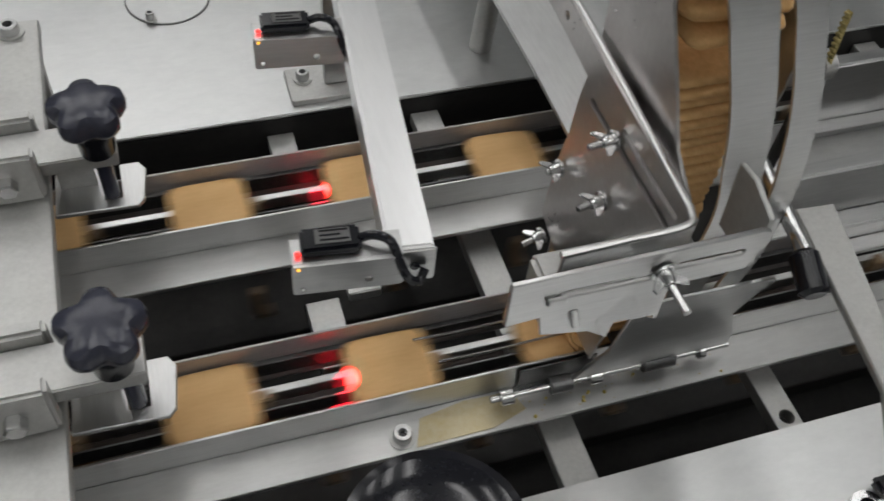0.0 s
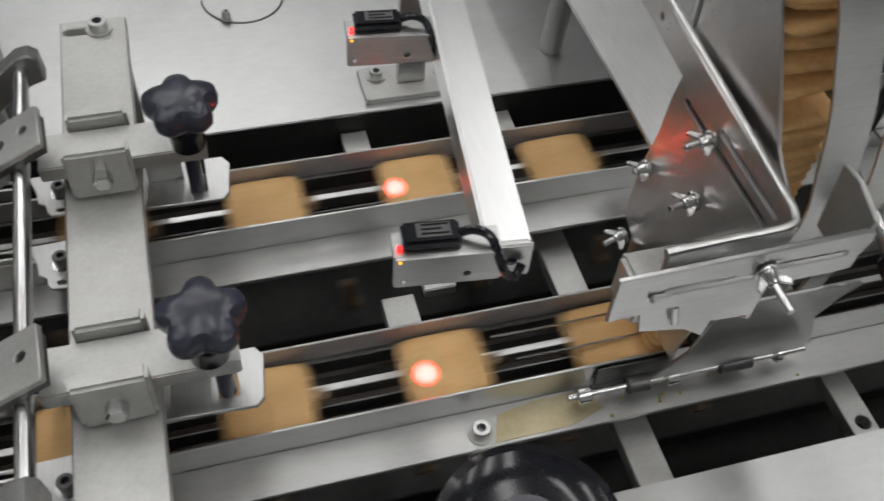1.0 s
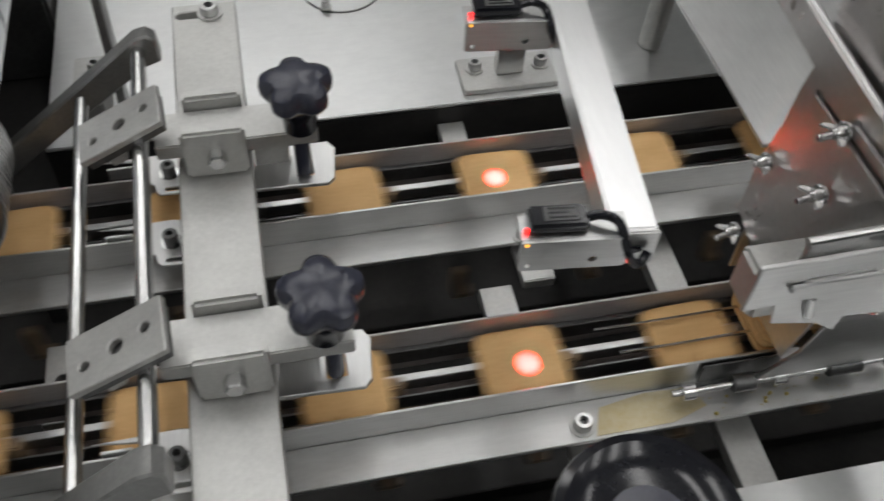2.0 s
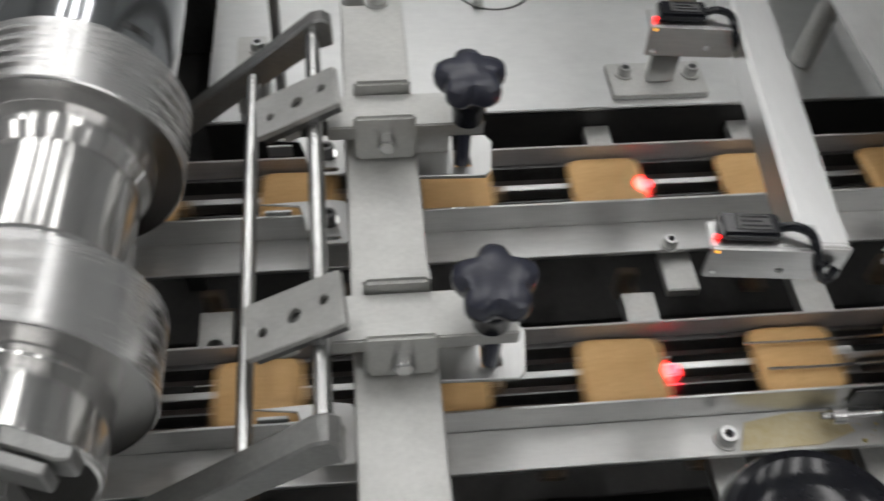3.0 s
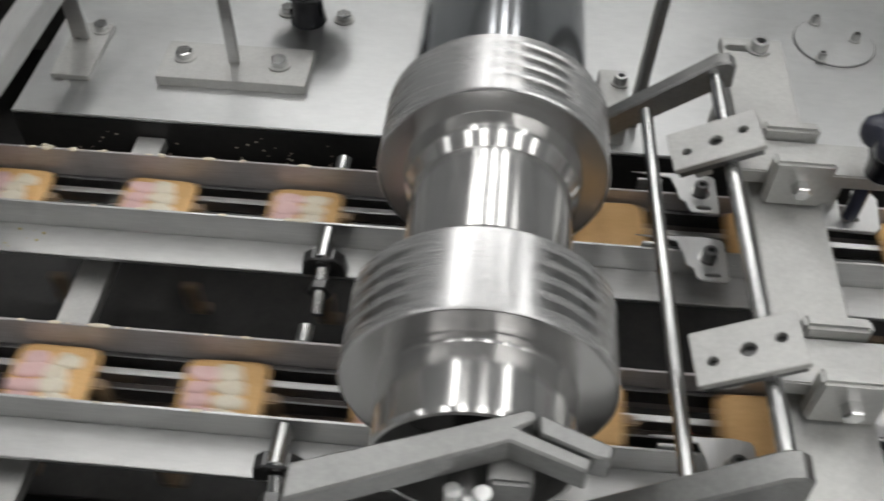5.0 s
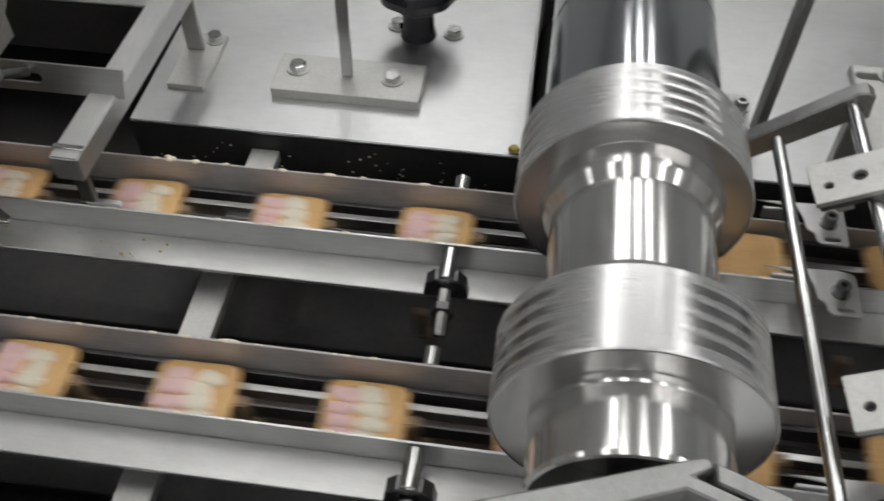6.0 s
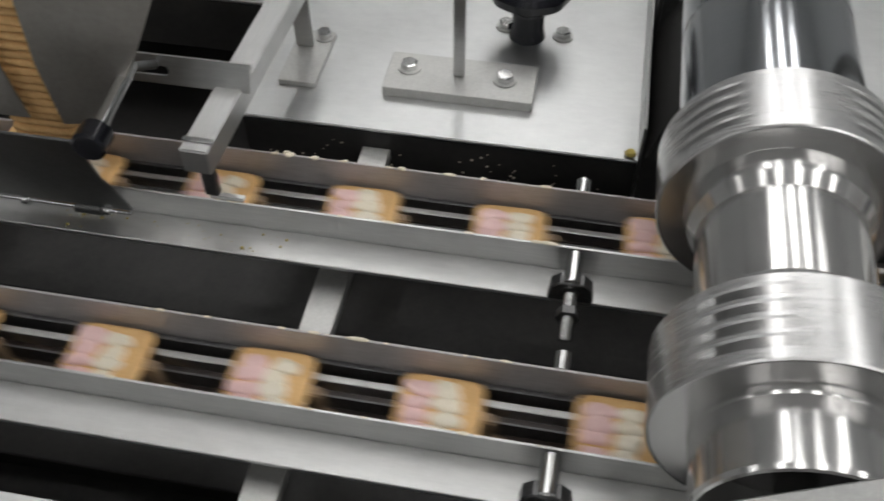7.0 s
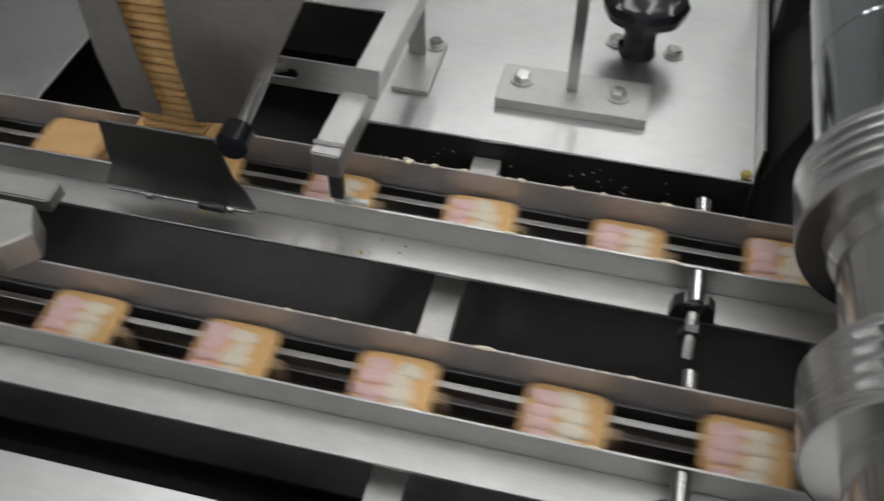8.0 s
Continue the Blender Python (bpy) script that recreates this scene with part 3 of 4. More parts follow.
def star_knob(x, y, z, r=0.0265, turn=0.0):
    k = thing("star_knob", "five-lobed dark grey plastic star knob", "knob", (x, y, z), "star knobs")
    bm = bmesh.new()
    seg, prof = 80, [(0.0, 0.55), (0.002, 0.86), (0.006, 0.97), (0.012, 1.0), (0.0175, 0.95), (0.0205, 0.8), (0.022, 0.5), (0.0223, 0.0)]
    rings = []
    for h, s in prof:
        if s == 0:
            rings.append([bm.verts.new((0, 0, h))])
            continue
        ring = []
        for i in range(seg):
            a = 2 * math.pi * i / seg
            lobe = 0.875 + 0.125 * math.cos(5 * a) - 0.02 * math.cos(10 * a)
            rr = r * s * (1 - (1 - lobe) * min(1, s * 1.1))
            ring.append(bm.verts.new((rr * math.cos(a), rr * math.sin(a), h)))
        rings.append(ring)
    for a, b in zip(rings, rings[1:]):
        for i in range(seg):
            j = (i + 1) % seg
            bm.faces.new((a[i], a[j], b[j], b[i]) if len(b) > 1 else (a[i], a[j], b[0]))
    bm.faces.new(rings[0])
    part("grip", bm, PLASTIC, k)
    part("neck", lathe([(-0.0248, 0.0115), (-0.012, 0.0125), (-0.004, 0.0155), (0.0, 0.0155)], "z", (0, 0, 0), 28), BLACK, k, "black neck")
    k.rotation_euler[2] = radians(turn)
    return k


for y, turn in zip(LANES, (88, 92)):
    lane_clamp(y)
    star_knob(0.1125 + (0.005 if y > 0.1 else 0.0), y - 0.0215 - (0.004 if y > 0.1 else 0.0), 1.0145, 0.0268, turn)

# ---------------------------------------------------------------- sensor beam
beam = thing("sensor_beam", "square bright steel tube carrying two sensors", "beam")
BT = 1.083
lean = Matrix.Translation((0.2762, -0.05, BT)) @ Matrix.Rotation(radians(-6.2), 4, "Z")
bm = block(-0.0125, 0.0125, 0, 0.46, -0.025, 0, 0.0015)
bmesh.ops.transform(bm, verts=bm.verts, matrix=lean)
part("tube", bm, BEAM, beam)
bm = block(-0.0132, 0.0132, -0.003, -0.0002, -0.0257, 0.0006, 0.001)
bmesh.ops.transform(bm, verts=bm.verts, matrix=lean)
part("end_cap", bm, STEEL, beam, "flat end cap")
# the cap has no hole; a black plug before it gives the hole's shade
bm = cyl(0.003, (0.002, -0.0042, -0.012), (0.002, -0.0031, -0.012))
bmesh.ops.transform(bm, verts=bm.verts, matrix=lean)
part("end_hole_shade", bm, BLACK, beam)
post = thing("beam_post", "flat steel post with a bolted foot under the sensor beam", "post")
part("foot", plate(rect_of(0.275, 0.366, 0.3, 0.345, 0.003), 0.006, pose(0, 0, TABLE_Z)), CAST, post)
part("upright", block(0.309, 0.335, 0.3165, 0.3265, TABLE_Z + 0.006, BT - 0.0255, 0.001), STEEL, post)
for x, y in ((0.2905, 0.329), (0.354, 0.3265)):
    cap_screw(x, y, TABLE_Z + 0.0062, 0.0062)


def sensor(at, turn, label):
    s = thing("photo_sensor", label, "sensor", at, "photo sensors")
    s.rotation_euler[2] = radians(turn)
    # steel cradle along x, black body on top with its window facing down
    part("cradle", plate(rect_of(-0.031, 0.026, -0.0225, 0.0, 0.002), 0.002, pose(0, -0.0125, 0) @ UPRIGHT, [ring_of(-0.026, -0.0185, 0.0016, 8), ring_of(0.008, -0.0155, 0.0022, 8)]), STEEL, s)
    part("cradle_top", block(-0.031, 0.026, -0.0124, 0.0045, -0.002, -0.0002, 0.0004), STEEL, s)
    body = part("body", block(-0.0255, 0.005, -0.0095, 0.006, 0.0, 0.0065, 0.0016), BLACK, s, "black sensor body")
    part("label_plate", block(-0.018, 0.0, -0.006, 0.0035, 0.0066, 0.0069, 0), LABELS, body, "grey printed label")
    for k in range(3):
        part("print_line", block(-0.0155, -0.001 - 0.004 * (k % 2), -0.0045 + 0.003 * k, -0.0034 + 0.003 * k, 0.007, 0.0072, 0), BLACK, body)
    part("indicator", block(-0.0286, -0.0258, -0.0085, -0.0058, 0.0, 0.0027, 0.0009), LED_RED, body, "glowing red indicator")
    part("indicator", block(-0.0285, -0.0268, -0.0152, -0.0147, -0.0024, -0.0008, 0.0002), LED_AMBER, s, "glowing amber indicator")
    part("cable", tube(curve_points([(0.005, -0.002, 0.0035), (0.012, -0.0035, 0.0065), (0.02, -0.008, 0.005), (0.0245, -0.0155, -0.006), (0.0285, -0.0165, -0.016), (0.034, -0.0155, -0.0205), (0.0385, -0.0105, -0.017)]), 0.0026), BLACK, s, "black cable")
    part("lens_tube", block(-0.012, 0.012, -0.0095, 0.0045, -0.016, -0.0022, 0.001), BLACK, s)
    return s


sensor((0.2455, -0.042, 1.088), -6, "black photo sensor with a red lamp in a steel cradle")
sensor((0.2585, 0.1415, 1.0835), -6, "black photo sensor in a brownish steel cradle")


def red_beam(name, x, y, z, tx, ty):
    lamp = bpy.data.lights.new(name, "SPOT")
    lamp.color, lamp.energy, lamp.spot_size, lamp.spot_blend, lamp.shadow_soft_size = (1.0, 0.015, 0.035), 115.0, radians(7.0), 1.0, 0.001
    ob = new(name, lamp)
    ob.matrix_world = look((x, y, z), (tx, ty, 0.889))
    return tagged(ob, "narrow red light beam of the photo sensor", "sensor light")


red_beam("sensor_light", 0.2475, -0.028, 1.058, 0.252, -0.0045)
red_beam("sensor_light", 0.2625, 0.155, 1.058, 0.272, 0.175)


# ---------------------------------------------------------------- feed magazine at the near lane
def wing_stud(base, direction, length=0.02, name_label="wing nut on a bright threaded stud"):
    s = thing("wing_nut", name_label, "wing nut", base, "wing nuts")
    s.rotation_mode = "QUATERNION"
    s.rotation_quaternion = Vector(direction).to_track_quat("Z", "Y")
    s.scale = (0.72, 0.72, 0.85)
    part("washer", lathe([(0, 0.0085), (0.0015, 0.0085)], "z", (0, 0, 0), 24), CHROME, s)
    part("hub", lathe([(0.0016, 0.006), (0.006, 0.0055), (0.0095, 0.004)], "z", (0, 0, 0), 20), CHROME, s)
    for k in (-1, 1):
        bm = plate([(0.0035, 0.002), (0.008, 0.003), (0.0135, 0.009), (0.0125, 0.0125), (0.0085, 0.011), (0.0035, 0.008)], 0.0024, pose(0, 0, 0) @ facing((0, 0.0012, 0), (k, 0, 0), (0, 0, 1)) if k == 1 else facing((0, -0.0012, 0), (-1, 0, 0), (0, 0, 1)), (), 0.0006)
        part("wing", bm, CHROME, s)
    part("thread", cyl(0.003, (0, 0, 0.0096), (0, 0, length)), CHROME, s)
    return s


magazine = thing("feed_magazine", "stainless steel biscuit magazine with slotted adjusting plates", "magazine")
# outer adjusting plate in front of the stack
front = [(0.3005, 1.1305), (0.428, 1.1335), (0.433, 1.1315), (0.4335, 1.126), (0.428, 1.1045), (0.376, 1.1035), (0.366, 1.1015), (0.318, 1.1), (0.3005, 1.0985)]
part("front_plate", plate(front, 0.003, pose(0, -0.1165, 0) @ UPRIGHT, [slot_of(0.329, 0.372, 1.1155, 0.0028), slot_of(0.386, 0.42, 1.1195, 0.0022)], 0.0007), STEEL, magazine)
part("front_tongue", plate([(0.318, 1.108), (0.368, 1.11), (0.364, 1.06), (0.351, 1.0705), (0.324, 1.077)], 0.002, pose(0, -0.113, 0) @ UPRIGHT, (), 0.0005), STEEL, magazine, "plain tongue behind the front plate")
part("stop_screw", cyl(0.0022, (0.337, -0.1172, 1.099), (0.341, -0.1172, 1.083), 12), CHROME, magazine)
part("square_nut", block(0.319, 0.329, -0.1225, -0.1197, 1.112, 1.1165, 0.0008), STEEL, magazine, "bright nut in the slot")
part("front_return", plate([(0, 1.1), (0.03, 1.1), (0.034, 1.142), (0.02, 1.144), (0.0, 1.1365)], 0.003, facing((0.4315, -0.1165, 0), (0, 1, 0), (0, 0, 1)), (), 0.0007), CAST, magazine)
# inner angled plate: short front leg, long side leg with slots
part("inner_plate", plate([(0.33, 1.1285), (0.397, 1.132), (0.397, 1.06), (0.37, 1.062), (0.33, 1.10)], 0.003, pose(0, -0.1055, 0) @ UPRIGHT, (), 0.0007), STEEL, magazine)
part("rolled_edge", tube(curve_points([(0.329, -0.107, 1.1295), (0.36, -0.107, 1.131), (0.391, -0.107, 1.1325), (0.3985, -0.1, 1.133), (0.4, -0.08, 1.133), (0.403, 0.0, 1.136), (0.405, 0.09, 1.14), (0.407, 0.16, 1.144)], 40), 0.0021), STEEL, magazine, "bright rolled rim")
side = [(-0.104, 1.131), (0.052, 1.141), (0.16, 1.146), (0.16, 1.122), (0.074, 1.122), (0.0205, 1.1165), (0.0235, 1.1), (0.0255, 1.068), (0.032, 1.034), (0.034, 0.984), (0.006, 0.975), (-0.03, 0.96), (-0.06, 1.0), (-0.104, 1.05)]
part("side_plate", plate(side, 0.003, facing((0.3985, 0, 0), (0, 1, 0), (0, 0, 1)), [slot_of(-0.088, 0.008, 1.1075, 0.0022), slot_of(-0.09, -0.03, 1.119, 0.0018), ring_of(0.057, 1.131, 0.0026, 10)], 0.0006), MIRROR, magazine, "side plate with slots")
# hinged flap on the rail foot
flap = [(0.405, 0.0), (0.532, 0.0), (0.528, 0.02), (0.512, 0.058), (0.518, 0.08), (0.526, 0.1), (0.524, 0.103), (0.428, 0.1055), (0.424, 0.1), (0.423, 0.04)]
flap_part = part("hinged_flap", plate(flap, 0.0025, facing((0, -0.0455, 0.8915), (1, 0, 0), (0, -0.0145, 0.1)), (), 0.0006), STEEL, magazine, "flap hinged to the rail foot")
for a, b, mat in ((0.352, 0.362, CHROME), (0.3905, 0.407, DARK), (0.4205, 0.43, CHROME), (0.4635, 0.489, DARK), (0.509, 0.514, CHROME)):
    part("hinge_barrel", cyl(0.0065, (a, -0.0455, 0.886), (b, -0.0455, 0.886)), mat, flap_part)
part("hinge_leaf", plate(rect_of(0.37, 0.43, 0.0, 0.021, 0.001), 0.0012, facing((0, -0.0345, 0.8775), (1, 0, 0), (0, 0.0, 1)), (), 0.0003), DARK, flap_part, "dark lower hinge leaf")
part("hinge_pin", cyl(0.0026, (0.345, -0.0455, 0.886), (0.535, -0.0455, 0.886)), CHROME, flap_part, "bright hinge pin")
# guides of the stack
part("side_guide", plate([(-0.055, 0.93), (-0.086, 1.123), (-0.064, 1.137), (-0.046, 1.165), (-0.026, 1.194), (-0.005, 1.24), (0.034, 1.3), (0.032, 1.16), (0.03, 1.13), (0.016, 1.1), (0.018, 1.0), (0.02, 0.93)], 0.002, facing((0.4075, 0, 0), (0, 1, 0), (0, 0, 1)), (), 0.0005), MIRROR, magazine, "polished side guide of the stack")


def guide_band(line, width, label):
    """A curved strip that closes in on the stack towards its foot."""
    pts = curve_points([(x, y, z) for x, y, z in line], 40)
    bm = bmesh.new()
    rows = []
    for p in pts:
        rows.append([bm.verts.new((p.x + dx, p.y + o, p.z)) for dx, o in ((0, 0), (width, 0), (width, -0.002), (0, -0.002))])
    for a, b in zip(rows, rows[1:]):
        for i in range(4):
            bm.faces.new((a[i], a[(i + 1) % 4], b[(i + 1) % 4], b[i]))
    bm.faces.new(rows[0]), bm.faces.new(rows[-1])
    return part("guide_band", bm, STEEL, magazine, label)


guide_band([(0.466, -0.034, 0.94), (0.4665, -0.045, 1.042), (0.4584, -0.045, 1.093), (0.4471, -0.045, 1.138), (0.4329, -0.045, 1.177), (0.4209, -0.045, 1.209), (0.40, -0.042, 1.26)], 0.027, "broad curved steel band before the stack")
guide_band([(0.504, -0.036, 0.95), (0.505, -0.042, 1.0), (0.501, -0.045, 1.063), (0.493, -0.045, 1.107), (0.483, -0.045, 1.142), (0.472, -0.045, 1.171), (0.457, -0.045, 1.207), (0.428, -0.042, 1.265)], 0.018, "narrow curved steel band beside the stack")
part("back_guide", block(0.41, 0.492, 0.0305, 0.033, 0.92, 1.12, 0.0005), STEEL, magazine)
wing_stud((0.3965, -0.026, 1.111), (-1, -0.15, 0.0))
wing_stud((0.3965, -0.032, 1.068), (-1, -0.15, 0.0))
wing_stud((0.3965, 0.022, 1.04), (-1, -0.2, 0.1), 0.012)
wing_stud((0.3965, 0.024, 0.972), (-1, -0.3, 0.0))
wing_stud((0.378, -0.1197, 1.118), (0.1, -1, -0.12), 0.028)
block_post = thing("spacer_block", "pale steel spacer block beneath the magazine", "spacer")
part("block", block(0.352, 0.3982, -0.07, -0.04, 1.008, 1.043, 0.003), CAST, block_post)

# plate raised over the far lane, with its standoff
slope = thing("cover_plate", "bright flat steel plate raised over the rear lane", "plate")
part("plate", plate([(0.461, 0.112), (0.548, 0.112), (0.548, 0.56), (0.459, 0.56), (0.4625, 0.21)], 0.004, pose(0, 0, 0.953)), STEEL_Y, slope)
part("standoff", cyl(0.011, (0.472, 0.345, TABLE_Z), (0.478, 0.345, 0.9528)), CAST, slope, "pale round standoff")

# far magazine, mostly hidden behind the near one
rear_magazine = thing("feed_magazine", "steel biscuit magazine above the rear lane", "magazine")
part("side_guide", block(0.555, 0.5575, 0.12, 0.24, 0.93, 1.42, 0.0005), STEEL, rear_magazine)
part("side_guide", block(0.645, 0.6475, 0.12, 0.24, 0.93, 1.42, 0.0005), STEEL, rear_magazine)
part("front_band", block(0.586, 0.612, 0.1405, 0.1425, 0.93, 1.42, 0.0005), STEEL_Y, rear_magazine)
part("back_guide", block(0.5577, 0.6448, 0.2375, 0.24, 0.93, 1.42, 0.0005), STEEL, rear_magazine)
for x in (0.5562, 0.6462):
    part("stem", block(x - 0.004, x + 0.004, 0.2405, 0.2485, 0.8465, 1.1, 0.001), CAST, rear_magazine)

# arms and rod right of the magazine
arm = thing("flat_strut", "flat grey steel strut beside the magazine", "strut")
bm = plate([(0.5376, -0.0374), (0.566, -0.0392), (0.5455, -0.1251), (0.50, -0.25), (0.47, -0.25), (0.516, -0.1683)], 0.006, pose(0, 0, 1.024), (), 0.001)
part("bar", bm, CAST, arm)
part("leg", block(0.478, 0.495, -0.245, -0.23, TABLE_Z, 1.0235, 0.001), CAST, arm)
tie = thing("tie_rod", "bright round rod with a black clamp", "rod")
part("rod", cyl(0.0052, (0.5315, 0.0, 1.036), (0.524, -0.075, 1.03)), CHROME, tie)
part("clamp", cyl(0.0095, (0.523, -0.07, 1.03), (0.519, -0.098, 1.022), 24, 0.003), BLACK, tie, "black clamp")

# channels beside the magazine
for x, y, h, top in ((0.565, 0.010, 0.05, 1.0), (0.665, 0.112, 0.062, 1.0), (0.6, -0.028, 0.016, 0.985)):
    trough = thing("feed_channel", "grey folded steel channel beside the magazine", "channel", (x, y, 0), "feed channels")
    part("web", block(0.0, 0.45, -0.003, 0.0, top - h, top, 0.0008), STEEL, trough)
    part("lip", block(0.0, 0.45, 0.0002, 0.012, top - 0.004, top - 0.001, 0.0008), STEEL, trough)
    part("ledge", block(0.0, 0.45, -0.016, -0.0032, top - h, top - h + 0.003, 0.0008), STEEL, trough)
    part("leg", block(0.3, 0.32, -0.0145, -0.0032, 0.68, top - h - 0.0002, 0.001), DARK, trough)

belt = thing("toothed_belt", "short run of yellow toothed belt behind the magazine", "belt")
run = facing((0.662, 0.105, 1.012), (0.06, 0.1, 0.5), (0, 1, 0.1))
bm = plate(rect_of(-0.004, 0.042, -0.003, 0.003), 0.0016, run, (), 0.0003)
for n in range(11):
    plate(rect_of(-0.0035 + 0.0042 * n, -0.0012 + 0.0042 * n, -0.003, 0.003), 0.0034, run, (), 0.0004, bm)
part("belt_run", bm, BELT, belt)
part("belt_pulley", cyl(0.012, (0.657, 0.111, 1.004), (0.669, 0.111, 1.004), 24), CAST, belt)
part("pulley_bracket", block(0.6575, 0.6685, 0.1121, 0.117, 0.681, 1.004, 0.001), DARK, belt)

# ---------------------------------------------------------------- round things on the tables
cover = thing("round_cover", "round steel cover plate with three small screws", "cover plate", (0.185, 0.482, TABLE_Z))
part("disc", lathe([(0, 0.0405), (0.0011, 0.0405), (0.0016, 0.04), (0.0016, 0)], "z", (0, 0, 0.0003), 64), SHEET, cover)
part("rim", lathe([(0, 0.0415), (0.0004, 0.0415), (0.0004, 0.0405), (0, 0.0405)], "z", (0, 0, 0.0001), 64), DARK, cover, "dark seam")
for x, y in ((-0.0195, -0.032), (0.0215, 0.004), (-0.015, 0.031)):
    cap_screw(0.185 + x, 0.482 + y, TABLE_Z + 0.0021, 0.0042)

handwheel = thing("handwheel", "large glossy black handwheel with a recessed face", "handwheel", (0.257, -0.1755, 0.01))
part("rim", lathe([(0.968, 0.014), (0.972, 0.034), (0.982, 0.049), (0.99, 0.0515), (0.997, 0.0495), (0.9985, 0.0445), (0.996, 0.040), (0.9925, 0.03), (0.992, 0.0)], "z", (0, 0, 0), 72), BLACK, handwheel)
part("boss", lathe([(0.9922, 0.0225), (0.9942, 0.0215), (0.9945, 0)], "z", (0, 0, 0), 48), PLASTIC, handwheel, "dull centre boss")
part("stem", cyl(0.011, (0, 0, TABLE_Z), (0, 0, 0.9678)), DARK, handwheel)

pull = thing("table_latch", "bright ring latch with a black lever on the table", "latch", (0.575, -0.185, TABLE_Z))
part("ring", lathe([(0, 0.013), (0.006, 0.0125), (0.006, 0.007), (0, 0.007)], "z", (0, 0, 0), 32), CHROME, pull)
part("lever", block(0.008, 0.05, 0.004, 0.016, 0.0062, 0.016, 0.003), BLACK, pull, "black lever")

# ---------------------------------------------------------------- rear left table
foot = thing("post_foot", "flat steel post on a bolted steel foot plate", "post")
part("foot_plate", plate(rect_of(-0.489, -0.343, 0.341, 0.398, 0.002), 0.011, pose(0, 0, TABLE_Z)), CAST, foot)
part("upright", block(-0.4235, -0.4125, 0.368, 0.3735, TABLE_Z + 0.0112, 1.32, 0.001), STEEL, foot)
hex_bolt(-0.468, 0.374, TABLE_Z + 0.0112)
hex_bolt(-0.373, 0.3705, TABLE_Z + 0.0112)
grip = thing("adjusting_wheel", "glossy black plastic adjusting wheel on a round base", "handwheel", (-0.362, 0.463, TABLE_Z))
part("base", lathe([(0, 0.019), (0.012, 0.0165), (0.03, 0.0165), (0.032, 0.014)], "z", (0, 0, 0), 32), BLACK, grip)
bm = bmesh.new()
seg, rings = 72, []
for h, r in ((0.032, 0.014), (0.034, 0.022), (0.041, 0.0235), (0.045, 0.034), (0.051, 0.041), (0.06, 0.0425), (0.067, 0.039), (0.07, 0.03)):
    rings.append([bm.verts.new((r * (1 + 0.02 * math.cos(8 * 2 * math.pi * i / seg)) * math.cos(2 * math.pi * i / seg), r * (1 + 0.02 * math.cos(8 * 2 * math.pi * i / seg)) * math.sin(2 * math.pi * i / seg), h)) for i in range(seg)])
for a, b in zip(rings, rings[1:]):
    for i in range(seg):
        bm.faces.new((a[i], a[(i + 1) % seg], b[(i + 1) % seg], b[i]))
bm.faces.new(rings[0]), bm.faces.new(rings[-1])
part("grip", bm, BLACK, grip)
for x, y in ((-0.325, 0.4665), (-0.385, 0.473)):
    hex_bolt(x, y, TABLE_Z + 0.0002, 0.008)

upright = thing("support_block", "grey steel support block beside the drum with a thin dark bar", "support")
part("block", block(-0.066, -0.04, 0.3, 0.365, TABLE_Z, 0.905, 0.0015), CAST, upright)
part("bar", plate([(-0.004, 0), (0.004, 0), (0.018, 0.46), (0.010, 0.46)], 0.022, pose(-0.03, 0.348, TABLE_Z) @ UPRIGHT, (), 0.001), GREY, upright, "thin dark bar")
cap_screw(-0.047, 0.345, 0.9052, 0.006)
guard = thing("drum_guard", "dark sloping guard plate beside the drum barrel", "guard")
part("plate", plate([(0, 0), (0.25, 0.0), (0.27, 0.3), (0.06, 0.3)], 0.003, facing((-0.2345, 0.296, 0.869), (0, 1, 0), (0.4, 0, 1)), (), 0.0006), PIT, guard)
drops = bmesh.new()
spread = random.Random(41)
for _ in range(40):
    x, y = spread.uniform(-0.6, -0.26), spread.uniform(0.2915, 0.2945)
    r = spread.uniform(0.0006, 0.0016)
    bmesh.ops.create_icosphere(drops, subdivisions=1, radius=r, matrix=Matrix.Translation((x, 0.2914, TABLE_Z - spread.uniform(0.012, 0.055))) @ Matrix.Diagonal((1.2, 0.4, 1.0, 1)))
solid("dried_drops", drops, WHITE_CREAM, "tiny dried drops on the black table skirt", "drops", kind="stuff")
solid("crumb_lump", lathe([(0, 0.002), (0.003, 0.0055), (0.006, 0.004), (0.0068, 0)], "z", (-0.247, 0.297, TABLE_Z), 9), CRUMB, "yellow lump of dried cream on the table edge", "crumb")

# ---------------------------------------------------------------- second magazine at the rear lane
gate = thing("rear_gate", "dark steel hinged gate plate beside the rear lane", "gate")
flap2 = [(-0.79, 0.0), (-0.652, 0.0), (-0.652, 0.042), (-0.654, 0.06), (-0.65, 0.1), (-0.645, 0.1255), (-0.74, 0.1255), (-0.748, 0.1), (-0.765, 0.045)]
gate_part = part("gate_plate", plate(flap2, 0.0025, facing((0, 0.1335, 0.8925), (1, 0, 0), (0, -0.04, 0.105)), (), 0.0006), DARK, gate)
for a, b, mat in ((-0.752, -0.746, CHROME), (-0.704, -0.68, DARK), (-0.677, -0.672, CHROME)):
    part("hinge_barrel", cyl(0.0055, (a, 0.1325, 0.887), (b, 0.1325, 0.887)), mat, gate_part)
part("hinge_pin", cyl(0.0022, (-0.79, 0.1325, 0.887), (-0.655, 0.1325, 0.887)), CHROME, gate_part)

guide_arm = thing("lane_deflector", "grey square steel deflector reaching over the rear lane", "deflector")
